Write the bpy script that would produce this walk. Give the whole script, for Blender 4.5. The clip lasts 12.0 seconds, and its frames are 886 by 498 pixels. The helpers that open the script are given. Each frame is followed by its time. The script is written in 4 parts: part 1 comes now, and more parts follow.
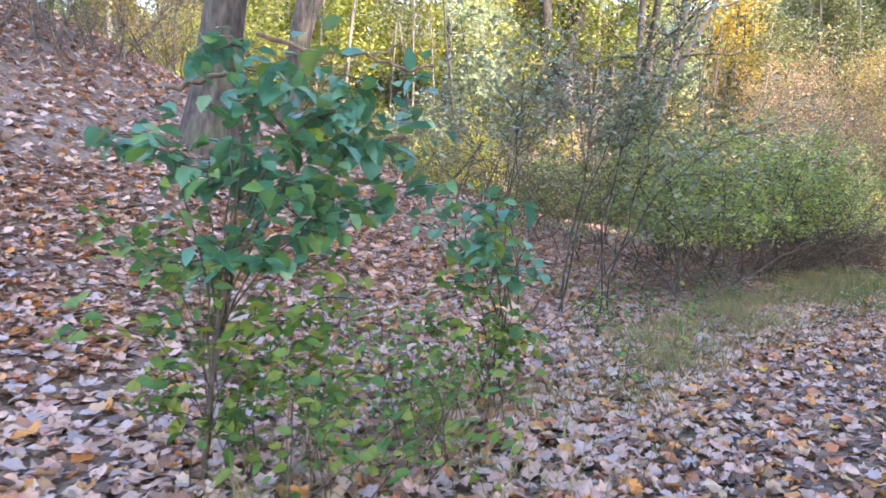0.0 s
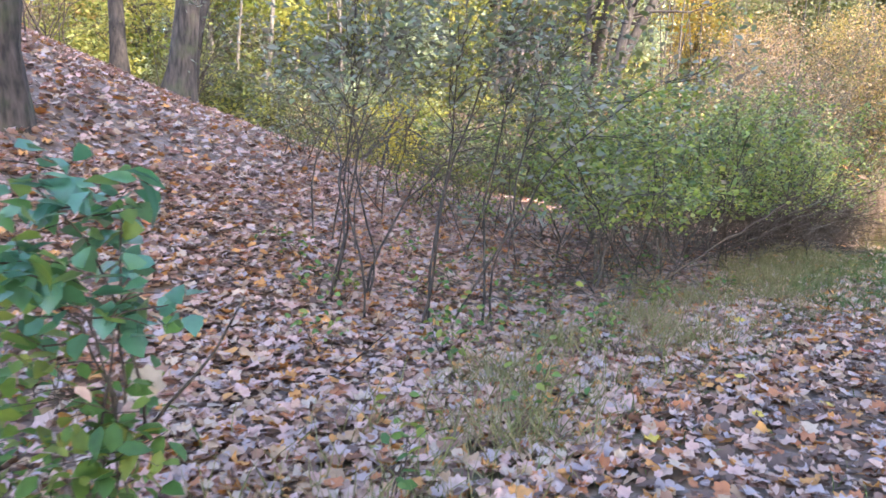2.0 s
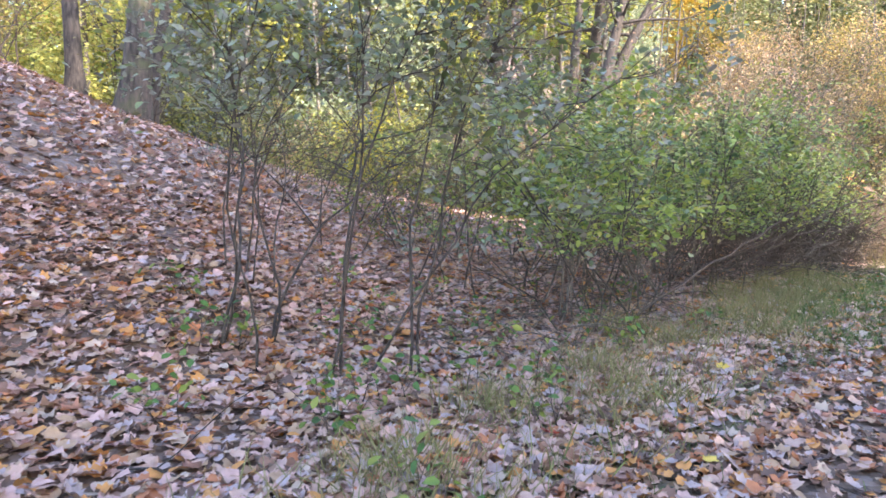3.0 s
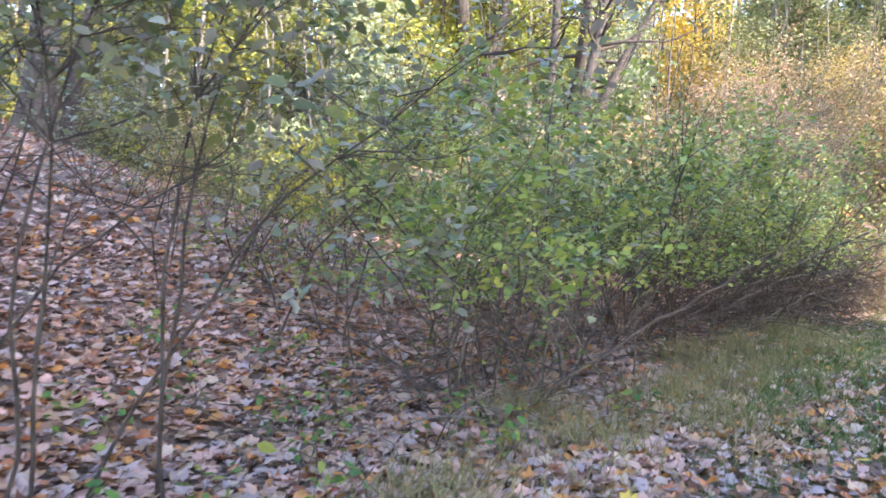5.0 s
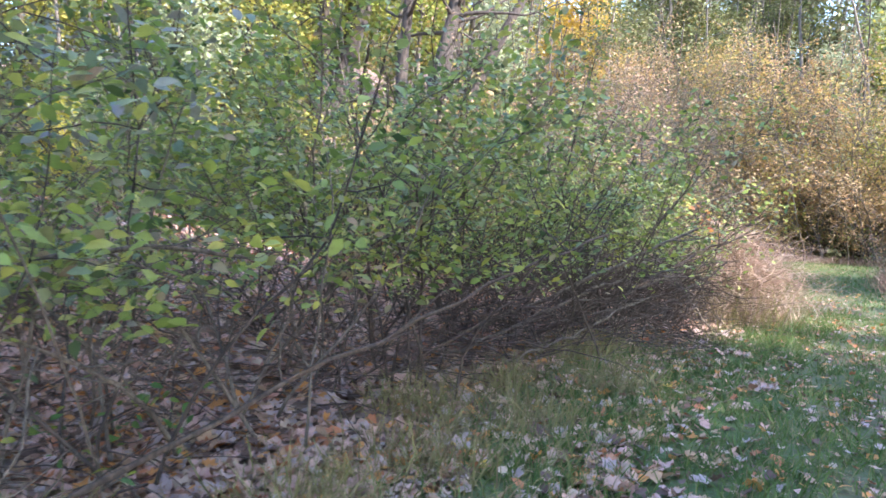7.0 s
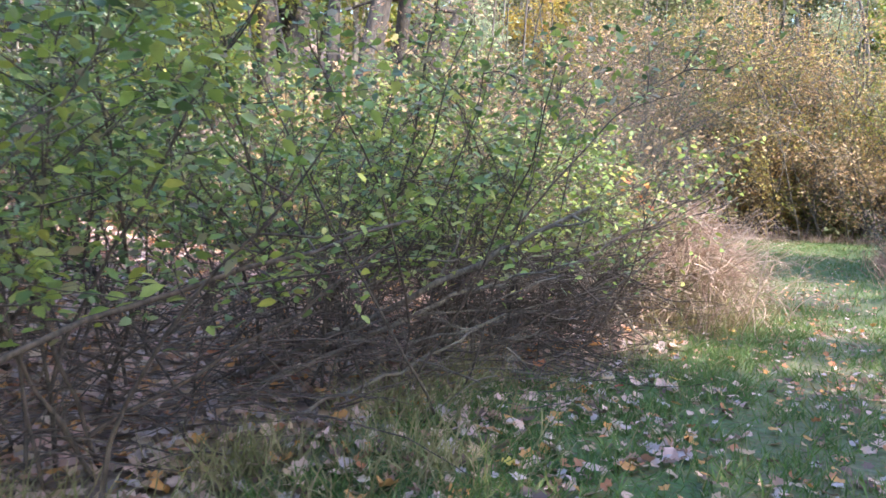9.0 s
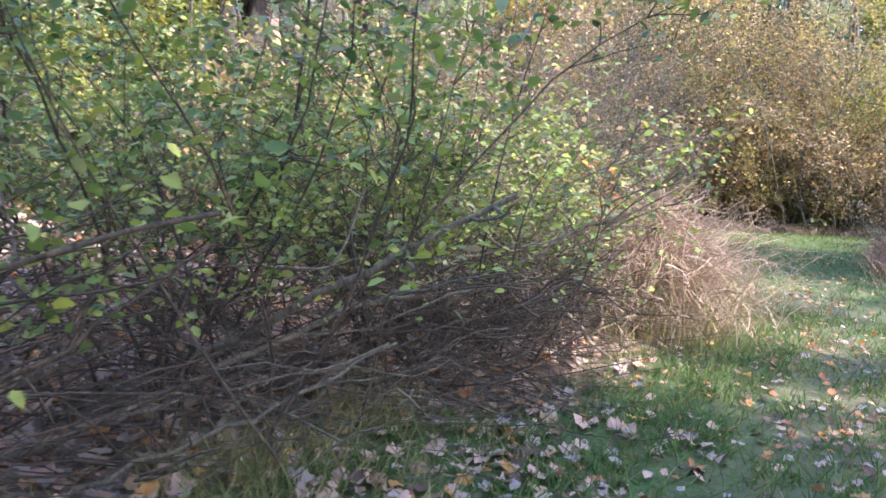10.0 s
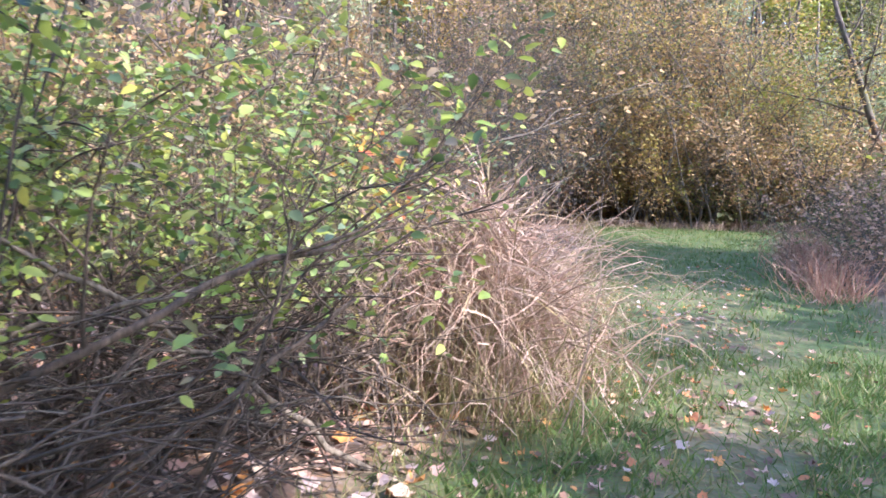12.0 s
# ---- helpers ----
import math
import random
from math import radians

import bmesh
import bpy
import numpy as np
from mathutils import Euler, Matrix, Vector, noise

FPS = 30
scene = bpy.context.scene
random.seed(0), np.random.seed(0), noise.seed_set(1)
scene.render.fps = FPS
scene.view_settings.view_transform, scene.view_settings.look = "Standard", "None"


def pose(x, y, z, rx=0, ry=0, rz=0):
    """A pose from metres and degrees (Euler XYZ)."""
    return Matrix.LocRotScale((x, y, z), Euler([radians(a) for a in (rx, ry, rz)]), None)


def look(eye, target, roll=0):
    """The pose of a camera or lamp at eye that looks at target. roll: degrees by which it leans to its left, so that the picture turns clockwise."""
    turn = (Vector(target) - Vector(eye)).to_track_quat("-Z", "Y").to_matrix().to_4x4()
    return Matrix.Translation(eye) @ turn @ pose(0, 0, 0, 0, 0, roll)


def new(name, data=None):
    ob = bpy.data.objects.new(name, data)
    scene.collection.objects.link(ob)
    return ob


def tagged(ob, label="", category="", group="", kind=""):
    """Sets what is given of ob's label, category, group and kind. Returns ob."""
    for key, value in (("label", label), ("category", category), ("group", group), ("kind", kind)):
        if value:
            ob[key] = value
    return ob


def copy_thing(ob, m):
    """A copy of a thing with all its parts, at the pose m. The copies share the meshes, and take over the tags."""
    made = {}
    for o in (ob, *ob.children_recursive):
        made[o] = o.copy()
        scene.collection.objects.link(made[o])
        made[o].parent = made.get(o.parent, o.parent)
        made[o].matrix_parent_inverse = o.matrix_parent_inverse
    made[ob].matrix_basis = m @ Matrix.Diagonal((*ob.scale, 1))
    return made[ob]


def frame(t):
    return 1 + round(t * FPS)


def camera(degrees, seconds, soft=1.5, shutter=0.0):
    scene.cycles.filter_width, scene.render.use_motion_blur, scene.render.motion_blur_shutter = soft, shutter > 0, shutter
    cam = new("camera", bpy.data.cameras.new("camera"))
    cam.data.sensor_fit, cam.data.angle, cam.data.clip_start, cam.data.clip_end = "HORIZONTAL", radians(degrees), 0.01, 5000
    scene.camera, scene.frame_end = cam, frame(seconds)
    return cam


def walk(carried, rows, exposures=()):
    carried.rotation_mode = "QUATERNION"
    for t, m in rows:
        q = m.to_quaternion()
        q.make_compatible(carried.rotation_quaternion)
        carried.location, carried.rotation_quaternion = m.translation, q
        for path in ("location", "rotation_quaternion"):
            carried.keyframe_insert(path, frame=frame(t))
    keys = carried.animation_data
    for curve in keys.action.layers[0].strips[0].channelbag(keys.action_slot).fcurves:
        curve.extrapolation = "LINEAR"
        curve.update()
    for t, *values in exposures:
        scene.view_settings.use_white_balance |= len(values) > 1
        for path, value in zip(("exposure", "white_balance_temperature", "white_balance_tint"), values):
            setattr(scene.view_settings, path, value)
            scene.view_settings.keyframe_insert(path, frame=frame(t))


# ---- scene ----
cam = camera(63.9, 12.0, soft=1.6, shutter=0.2)
PATH = [
    (0.0, pose(-0.000, 0.000, 1.518, 85.29, -2.16, 33.40)),
    (0.5, pose(0.022, 0.721, 1.524, 83.84, -1.93, 32.74)),
    (1.0, pose(0.013, 1.398, 1.500, 83.20, -1.26, 31.56)),
    (1.5, pose(-0.024, 2.105, 1.509, 83.38, -0.97, 32.16)),
    (2.0, pose(-0.025, 2.820, 1.515, 83.41, -1.41, 31.60)),
    (2.5, pose(-0.040, 3.620, 1.517, 84.11, -1.27, 31.19)),
    (2.7, pose(-0.037, 3.921, 1.525, 84.67, -0.87, 31.55)),
    (4.3, pose(-0.172, 5.729, 1.424, 85.14, -0.27, 32.95)),
    (4.5, pose(-0.140, 6.020, 1.437, 85.60, -0.21, 33.08)),
    (5.0, pose(-0.017, 6.772, 1.495, 87.59, -1.13, 32.40)),
    (5.5, pose(0.087, 7.552, 1.501, 89.85, -1.91, 30.73)),
    (6.0, pose(0.193, 8.367, 1.500, 87.66, -2.09, 29.22)),
    (6.5, pose(0.304, 9.141, 1.475, 86.62, -2.08, 26.01)),
    (7.0, pose(0.412, 9.965, 1.478, 87.08, -2.55, 24.91)),
    (7.5, pose(0.572, 10.635, 1.519, 86.56, -3.06, 23.16)),
    (7.7, pose(0.625, 10.917, 1.519, 86.16, -2.94, 22.60)),
    (9.3, pose(0.940, 13.255, 1.472, 85.92, -1.07, 25.50)),
    (9.5, pose(0.921, 13.544, 1.488, 85.88, -1.22, 25.25)),
    (10.0, pose(0.893, 14.272, 1.467, 84.97, -1.59, 24.21)),
    (10.5, pose(0.962, 15.027, 1.497, 84.77, -1.94, 22.85)),
    (11.0, pose(1.033, 15.748, 1.487, 85.09, -1.33, 20.61)),
    (11.5, pose(1.168, 16.433, 1.512, 84.98, -0.75, 19.78)),
    (12.0, pose(1.244, 17.150, 1.511, 84.83, -0.90, 18.27)),
]
walk(cam, PATH, [(0.0, 3.15, 6550, 15), (2.5, 3.16, 6550, 16), (4.5, 3.22, 6450, 16), (6.0, 3.08, 5980, 16), (9.5, 2.84, 5880, 13), (12.0, 2.68, 5700, 19)])

# ---- light: a low sun from the trail's open side, shaded by unseen trees added there ----
SUN_ELEV, SUN_AZ = 34.0, 104.0
world = bpy.data.worlds.new("world")
scene.world = world
world.use_nodes = True
sky = world.node_tree.nodes.new("ShaderNodeTexSky")
sky.sky_type = 'NISHITA'
sky.sun_disc = False
sky.sun_elevation = radians(SUN_ELEV)
sky.sun_rotation = radians(SUN_AZ)
back = world.node_tree.nodes["Background"]
back.inputs[1].default_value = 0.15
world.node_tree.links.new(sky.outputs[0], back.inputs[0])
sun = new("sun", bpy.data.lights.new("sun", 'SUN'))
sun.data.energy, sun.data.angle, sun.data.color = 2.1, radians(0.6), (1.0, 0.91, 0.76)
_a, _e = radians(SUN_AZ), radians(SUN_ELEV)
sun.matrix_world = look(Vector((math.sin(_a) * math.cos(_e), math.cos(_a) * math.cos(_e), math.sin(_e))) * 60, (0, 0, 0))

# ---- materials ----
def ramp_node(nt, colours, mode='LINEAR'):
    node = nt.nodes.new("ShaderNodeValToRGB")
    node.color_ramp.interpolation = mode
    els = node.color_ramp.elements
    while len(els) < len(colours):
        els.new(0.5)
    for i, c in enumerate(colours):
        els[i].position = i / len(colours) if mode == 'CONSTANT' else i / max(1, len(colours) - 1)
        els[i].color = (*c, 1)
    return node


def noise_node(nt, scale, detail=4, coord=None, stretch=None):
    tex = nt.nodes.new("ShaderNodeTexNoise")
    tex.inputs["Scale"].default_value = scale
    tex.inputs["Detail"].default_value = detail
    if coord is None:
        coord = nt.nodes.new("ShaderNodeTexCoord").outputs["Object"]
    if stretch:
        mp = nt.nodes.new("ShaderNodeMapping")
        mp.inputs["Scale"].default_value = stretch
        nt.links.new(coord, mp.inputs["Vector"])
        coord = mp.outputs["Vector"]
    nt.links.new(coord, tex.inputs["Vector"])
    return tex


def mix_rgb(nt, mode, fac, a, b):
    m = nt.nodes.new("ShaderNodeMix")
    m.data_type, m.blend_type = 'RGBA', mode
    for sock, val in ((0, fac), (6, a), (7, b)):
        if isinstance(val, (int, float)):
            m.inputs[sock].default_value = val
        elif isinstance(val, tuple):
            m.inputs[sock].default_value = (*val, 1)
        else:
            nt.links.new(val, m.inputs[sock])
    return m.outputs[2]


def leaf_material(name, colours, rough=0.5, through_light=0.4, single=False, gloss=0.4, mode='LINEAR'):
    """Leaves whose colour runs through the given colours from leaf to leaf, mottled, letting light through."""
    m = bpy.data.materials.new(name)
    m.use_nodes = True
    nt = m.node_tree
    bsdf, out = nt.nodes["Principled BSDF"], nt.nodes["Material Output"]
    if single:
        rnd = nt.nodes.new("ShaderNodeObjectInfo").outputs["Random"]
    else:
        rnd = nt.nodes.new("ShaderNodeNewGeometry").outputs["Random Per Island"]
    ramp = ramp_node(nt, colours, mode)
    nt.links.new(rnd, ramp.inputs[0])
    tex = noise_node(nt, 28, 3, nt.nodes.new("ShaderNodeNewGeometry").outputs["Position"])
    spots = ramp_node(nt, [(0.55, 0.5, 0.45), (1.0, 1.0, 1.0), (1.25, 1.22, 1.15)])
    nt.links.new(tex.outputs[0], spots.inputs[0])
    col = mix_rgb(nt, 'MULTIPLY', 0.7, ramp.outputs[0], spots.outputs[0])
    nt.links.new(col, bsdf.inputs["Base Color"])
    bsdf.inputs["Roughness"].default_value = rough
    bsdf.inputs["Specular IOR Level"].default_value = gloss
    tr = nt.nodes.new("ShaderNodeBsdfTranslucent")
    nt.links.new(col, tr.inputs["Color"])
    mx = nt.nodes.new("ShaderNodeMixShader")
    mx.inputs[0].default_value = through_light
    nt.links.new(bsdf.outputs[0], mx.inputs[1])
    nt.links.new(tr.outputs[0], mx.inputs[2])
    nt.links.new(mx.outputs[0], out.inputs["Surface"])
    return m


def bark_material(name, dark, light, scale=14.0, stretch=(1, 1, 0.25), moss=None):
    m = bpy.data.materials.new(name)
    m.use_nodes = True
    nt = m.node_tree
    bsdf = nt.nodes["Principled BSDF"]
    tex = noise_node(nt, scale, 7, None, stretch)
    ramp = ramp_node(nt, [dark, dark, light, tuple(min(1, c * 1.5) for c in light)])
    nt.links.new(tex.outputs[0], ramp.inputs[0])
    col = ramp.outputs[0]
    if moss:
        patch = noise_node(nt, 2.2, 4)
        cut = ramp_node(nt, [(0, 0, 0), (0, 0, 0), (0.0, 0.0, 0.0), (0.7, 0.7, 0.7), (1, 1, 1)])
        nt.links.new(patch.outputs[0], cut.inputs[0])
        col = mix_rgb(nt, 'MIX', cut.outputs[0], col, moss)
    nt.links.new(col, bsdf.inputs["Base Color"])
    bsdf.inputs["Roughness"].default_value = 0.88
    bump = nt.nodes.new("ShaderNodeBump")
    bump.inputs["Strength"].default_value = 0.7
    bump.inputs["Distance"].default_value = 0.02
    nt.links.new(tex.outputs[0], bump.inputs["Height"])
    nt.links.new(bump.outputs[0], bsdf.inputs["Normal"])
    return m


def ground_material():
    """Dark soil under rotted leaf crumbs, with turf where the mesh's grass attribute says so."""
    m = bpy.data.materials.new("forest_soil")
    m.use_nodes = True
    nt = m.node_tree
    bsdf = nt.nodes["Principled BSDF"]
    pos = nt.nodes.new("ShaderNodeNewGeometry").outputs["Position"]
    warp = noise_node(nt, 5.0, 3, pos)
    wpos = mix_rgb(nt, 'ADD', 0.12, pos, warp.outputs[1])
    vor = nt.nodes.new("ShaderNodeTexVoronoi")
    vor.inputs["Scale"].default_value = 17.0
    nt.links.new(wpos, vor.inputs["Vector"])
    sep = nt.nodes.new("ShaderNodeSeparateColor")
    nt.links.new(vor.outputs["Color"], sep.inputs[0])
    crumbs = ramp_node(nt, [(0.11, 0.075, 0.06), (0.28, 0.185, 0.145), (0.18, 0.12, 0.09), (0.36, 0.24, 0.19), (0.30, 0.235, 0.22), (0.36, 0.19, 0.10)])
    nt.links.new(sep.outputs[0], crumbs.inputs[0])
    fine = noise_node(nt, 40, 5, pos)
    soil = mix_rgb(nt, 'MULTIPLY', 0.5, crumbs.outputs[0], fine.outputs[0])
    patch = noise_node(nt, 2.6, 9, pos)
    thatch = ramp_node(nt, [(0.03, 0.06, 0.02), (0.03, 0.06, 0.02), (0.07, 0.12, 0.03), (0.12, 0.14, 0.05), (0.22, 0.17, 0.10), (0.22, 0.17, 0.10)])
    nt.links.new(patch.outputs[0], thatch.inputs[0])
    turf_col = mix_rgb(nt, 'MULTIPLY', 0.9, thatch.outputs[0], fine.outputs[1])
    turf_col = mix_rgb(nt, 'ADD', 0.6, turf_col, turf_col)
    at = nt.nodes.new("ShaderNodeAttribute")
    at.attribute_name = "grass"
    col = mix_rgb(nt, 'MIX', at.outputs["Fac"], soil, turf_col)
    nt.links.new(col, bsdf.inputs["Base Color"])
    bsdf.inputs["Roughness"].default_value = 0.95
    bump = nt.nodes.new("ShaderNodeBump")
    bump.inputs["Strength"].default_value = 0.8
    bump.inputs["Distance"].default_value = 0.012
    nt.links.new(vor.outputs["Distance"], bump.inputs["Height"])
    nt.links.new(bump.outputs[0], bsdf.inputs["Normal"])
    return m


SOIL = ground_material()
PALE, LAV, TAN, ORANGE, RED, YELLOW, BROWN, DARK, PINK = ((0.56, 0.42, 0.33), (0.47, 0.36, 0.35), (0.48, 0.31, 0.20), (0.62, 0.29, 0.10), (0.55, 0.10, 0.07),
                                                        (0.66, 0.46, 0.09), (0.33, 0.18, 0.125), (0.17, 0.105, 0.085), (0.58, 0.38, 0.31))
RUST, ROSE = (0.50, 0.20, 0.10), (0.62, 0.39, 0.34)
LITTER_TRAIL = leaf_material("trail_leaves", [DARK, LAV, PINK, BROWN, LAV, RUST, DARK, ROSE, ORANGE, TAN, PINK, DARK, LAV, ORANGE, PINK, BROWN, RUST, DARK, TAN, BROWN, RUST, PINK, DARK], 0.6, 0.08, gloss=0.3, mode='CONSTANT')
LITTER_WOOD = leaf_material("wood_leaves", [TAN, PINK, BROWN, ROSE, PINK, LAV, ROSE, DARK, PALE, PINK, BROWN, TAN, LAV, PINK, ORANGE, ROSE, RUST, TAN, PINK, ORANGE, LAV, PALE, ROSE, DARK, LAV], 0.65, 0.08, gloss=0.25, mode='CONSTANT')
LITTER_ONE = leaf_material("picked_leaves", [ORANGE, PALE, PINK, YELLOW, LAV, TAN, PINK, LAV, BROWN, PALE, ORANGE, LAV, BROWN, RED, TAN, LAV], 0.6, 0.12, single=True, mode='CONSTANT')
RED_LEAF = leaf_material("scarlet_leaves", [(0.60, 0.09, 0.06), (0.66, 0.16, 0.07)], 0.5, 0.2)
MAPLE = leaf_material("blue_green_leaves", [(0.06, 0.18, 0.11), (0.09, 0.24, 0.15), (0.13, 0.27, 0.07), (0.07, 0.22, 0.14), (0.10, 0.26, 0.17), (0.24, 0.32, 0.05)], 0.3, 0.3, gloss=0.9, single=True)
MAPLE_REST = leaf_material("blue_green_foliage", [(0.06, 0.18, 0.11), (0.09, 0.24, 0.15), (0.13, 0.27, 0.07), (0.07, 0.22, 0.14), (0.10, 0.26, 0.17), (0.24, 0.32, 0.05)], 0.3, 0.3, gloss=0.9)
SEEDLING = leaf_material("seedling_leaves", [(0.06, 0.14, 0.04), (0.10, 0.20, 0.05), (0.18, 0.26, 0.05), (0.26, 0.28, 0.06)], 0.45, 0.35)
BUSH = leaf_material("bush_leaves", [(0.06, 0.10, 0.04), (0.17, 0.25, 0.06), (0.28, 0.37, 0.08), (0.40, 0.45, 0.09), (0.20, 0.27, 0.15), (0.50, 0.48, 0.10), (0.24, 0.34, 0.08), (0.36, 0.26, 0.17)], 0.38, 0.4, gloss=0.55)
BUSH_DARK = leaf_material("dark_bush_leaves", [(0.05, 0.09, 0.04), (0.14, 0.23, 0.06), (0.24, 0.33, 0.07), (0.14, 0.19, 0.11), (0.38, 0.42, 0.09), (0.18, 0.28, 0.07), (0.24, 0.19, 0.14)], 0.4, 0.3, gloss=0.55)
BLUISH = leaf_material("greyish_leaves", [(0.15, 0.20, 0.13), (0.20, 0.26, 0.15), (0.26, 0.26, 0.23), (0.25, 0.30, 0.12), (0.22, 0.20, 0.17), (0.32, 0.33, 0.24)], 0.35, 0.3, gloss=0.6)
GOLD = leaf_material("golden_leaves", [(0.46, 0.42, 0.10), (0.54, 0.48, 0.13), (0.40, 0.42, 0.12), (0.32, 0.35, 0.10)], 0.5, 0.5)
BRIGHT_GOLD = leaf_material("bright_yellow_leaves", [(0.62, 0.52, 0.06), (0.70, 0.58, 0.09), (0.55, 0.50, 0.08)], 0.5, 0.5)
HONEY = leaf_material("honey_leaves", [(0.60, 0.42, 0.06), (0.68, 0.48, 0.08), (0.55, 0.36, 0.06), (0.62, 0.50, 0.10)], 0.5, 0.5)
AMBER = leaf_material("amber_leaves", [(0.42, 0.30, 0.09), (0.50, 0.38, 0.11), (0.36, 0.33, 0.10), (0.46, 0.29, 0.11), (0.31, 0.31, 0.10)], 0.5, 0.45)
LIME = leaf_material("yellow_green_leaves", [(0.22, 0.26, 0.05), (0.32, 0.34, 0.06), (0.16, 0.22, 0.05), (0.40, 0.36, 0.08), (0.12, 0.17, 0.05)], 0.5, 0.45)
OLIVE = leaf_material("olive_leaves", [(0.12, 0.15, 0.05), (0.18, 0.20, 0.07), (0.24, 0.23, 0.10), (0.15, 0.14, 0.08), (0.10, 0.13, 0.05)], 0.5, 0.4)
RUSTY = leaf_material("rusty_leaves", [(0.42, 0.26, 0.14), (0.48, 0.33, 0.18), (0.34, 0.25, 0.14), (0.52, 0.31, 0.15), (0.38, 0.33, 0.15)], 0.65, 0.35)
PINKISH = leaf_material("withered_pink_leaves", [(0.48, 0.30, 0.21), (0.54, 0.36, 0.26), (0.40, 0.26, 0.18), (0.48, 0.34, 0.21)], 0.7, 0.35)
PALE_GREEN = leaf_material("pale_green_leaves", [(0.30, 0.36, 0.20), (0.38, 0.42, 0.25), (0.25, 0.31, 0.17), (0.44, 0.44, 0.28)], 0.55, 0.45)
TURF = leaf_material("turf_blades", [(0.06, 0.12, 0.03), (0.105, 0.18, 0.045), (0.15, 0.22, 0.055), (0.08, 0.14, 0.04), (0.19, 0.22, 0.075), (0.30, 0.26, 0.13)], 0.5, 0.3)
STRAW = leaf_material("straw_blades", [(0.44, 0.31, 0.25), (0.55, 0.43, 0.36), (0.32, 0.22, 0.16), (0.48, 0.32, 0.26), (0.21, 0.15, 0.105), (0.40, 0.32, 0.17)], 0.55, 0.3)
RED_STRAW = leaf_material("reddish_straw", [(0.42, 0.22, 0.16), (0.50, 0.30, 0.22), (0.36, 0.18, 0.13), (0.46, 0.33, 0.22)], 0.6, 0.3)
DRY = leaf_material("dry_blades", [(0.26, 0.24, 0.10), (0.34, 0.28, 0.15), (0.18, 0.20, 0.07), (0.28, 0.20, 0.12), (0.24, 0.26, 0.08)], 0.6, 0.3)
BARK = bark_material("grey_bark", (0.03, 0.024, 0.02), (0.13, 0.10, 0.085), 14, moss=(0.10, 0.12, 0.05))
BARK_PALE = bark_material("pale_bark", (0.07, 0.058, 0.048), (0.23, 0.195, 0.16), 10)
BARK_DARK = bark_material("dark_bark", (0.025, 0.02, 0.018), (0.09, 0.07, 0.06), 16)
TWIG = bark_material("twig_bark", (0.035, 0.027, 0.022), (0.13, 0.095, 0.075), 40)
TWIG_GREY = bark_material("weathered_twigs", (0.07, 0.058, 0.048), (0.22, 0.18, 0.145), 40)
TWIG_RED = bark_material("dead_brown_twigs", (0.032, 0.023, 0.02), (0.13, 0.09, 0.077), 40)
STICK = bark_material("broken_branch_bark", (0.10, 0.065, 0.045), (0.27, 0.19, 0.14), 30)

# ---- mesh tools ----
class Soup:
    """Vertices and faces gathered from many pieces into one mesh."""

    def __init__(self):
        self.verts, self.loops, self.sizes, self.count = [], [], [], 0

    def add(self, verts, faces):
        verts, faces = np.asarray(verts, float).reshape(-1, 3), np.asarray(faces, int)
        self.verts.append(verts)
        self.loops.append((faces + self.count).ravel())
        self.sizes.append(np.full(len(faces), faces.shape[1]))
        self.count += len(verts)

    def mesh(self, name, material, smoothed=False):
        me = bpy.data.meshes.new(name)
        v, l, s = np.concatenate(self.verts), np.concatenate(self.loops), np.concatenate(self.sizes)
        me.vertices.add(len(v))
        me.vertices.foreach_set("co", v.ravel())
        me.loops.add(len(l))
        me.loops.foreach_set("vertex_index", l.astype(np.int32))
        me.polygons.add(len(s))
        me.polygons.foreach_set("loop_start", np.concatenate([[0], np.cumsum(s)[:-1]]).astype(np.int32))
        if smoothed:
            me.polygons.foreach_set("use_smooth", np.ones(len(s), bool))
        me.update(calc_edges=True)
        me.materials.append(material)
        return me


def unit(v):
    return v / np.maximum(np.linalg.norm(v, axis=-1, keepdims=True), 1e-9)


def tube(soup, pts, radii, seg=5, capped=False, ridges=0.0, rng=None):
    """A tapering round branch along pts."""
    pts, radii = np.asarray(pts, float), np.asarray(radii, float)
    n = len(pts)
    tan = unit(np.gradient(pts, axis=0))
    ref = np.array([0.0, 0.0, 1.0]) if abs(tan[0, 2]) < 0.8 else np.array([1.0, 0.0, 0.0])
    a = unit(np.cross(tan, ref))
    b = np.cross(tan, a)
    ang = np.arange(seg) * 2 * np.pi / seg
    ring = np.ones((n, seg))
    if ridges and rng is not None:
        ring += ridges * (rng.normal(0, 0.5, (1, seg)) + rng.normal(0, 0.35, (n, seg)))
    v = pts[:, None, :] + (radii[:, None] * ring)[:, :, None] * (np.cos(ang)[None, :, None] * a[:, None, :] + np.sin(ang)[None, :, None] * b[:, None, :])
    i, j = np.meshgrid(np.arange(n - 1), np.arange(seg), indexing="ij")
    i, j = i.ravel(), j.ravel()
    k = (j + 1) % seg
    soup.add(v.reshape(-1, 3), np.stack([i * seg + j, i * seg + k, (i + 1) * seg + k, (i + 1) * seg + j], 1))
    if capped:
        soup.add(np.concatenate([v[-1], v[0][::-1]]), np.stack([np.arange(seg), np.arange(seg) + seg]))


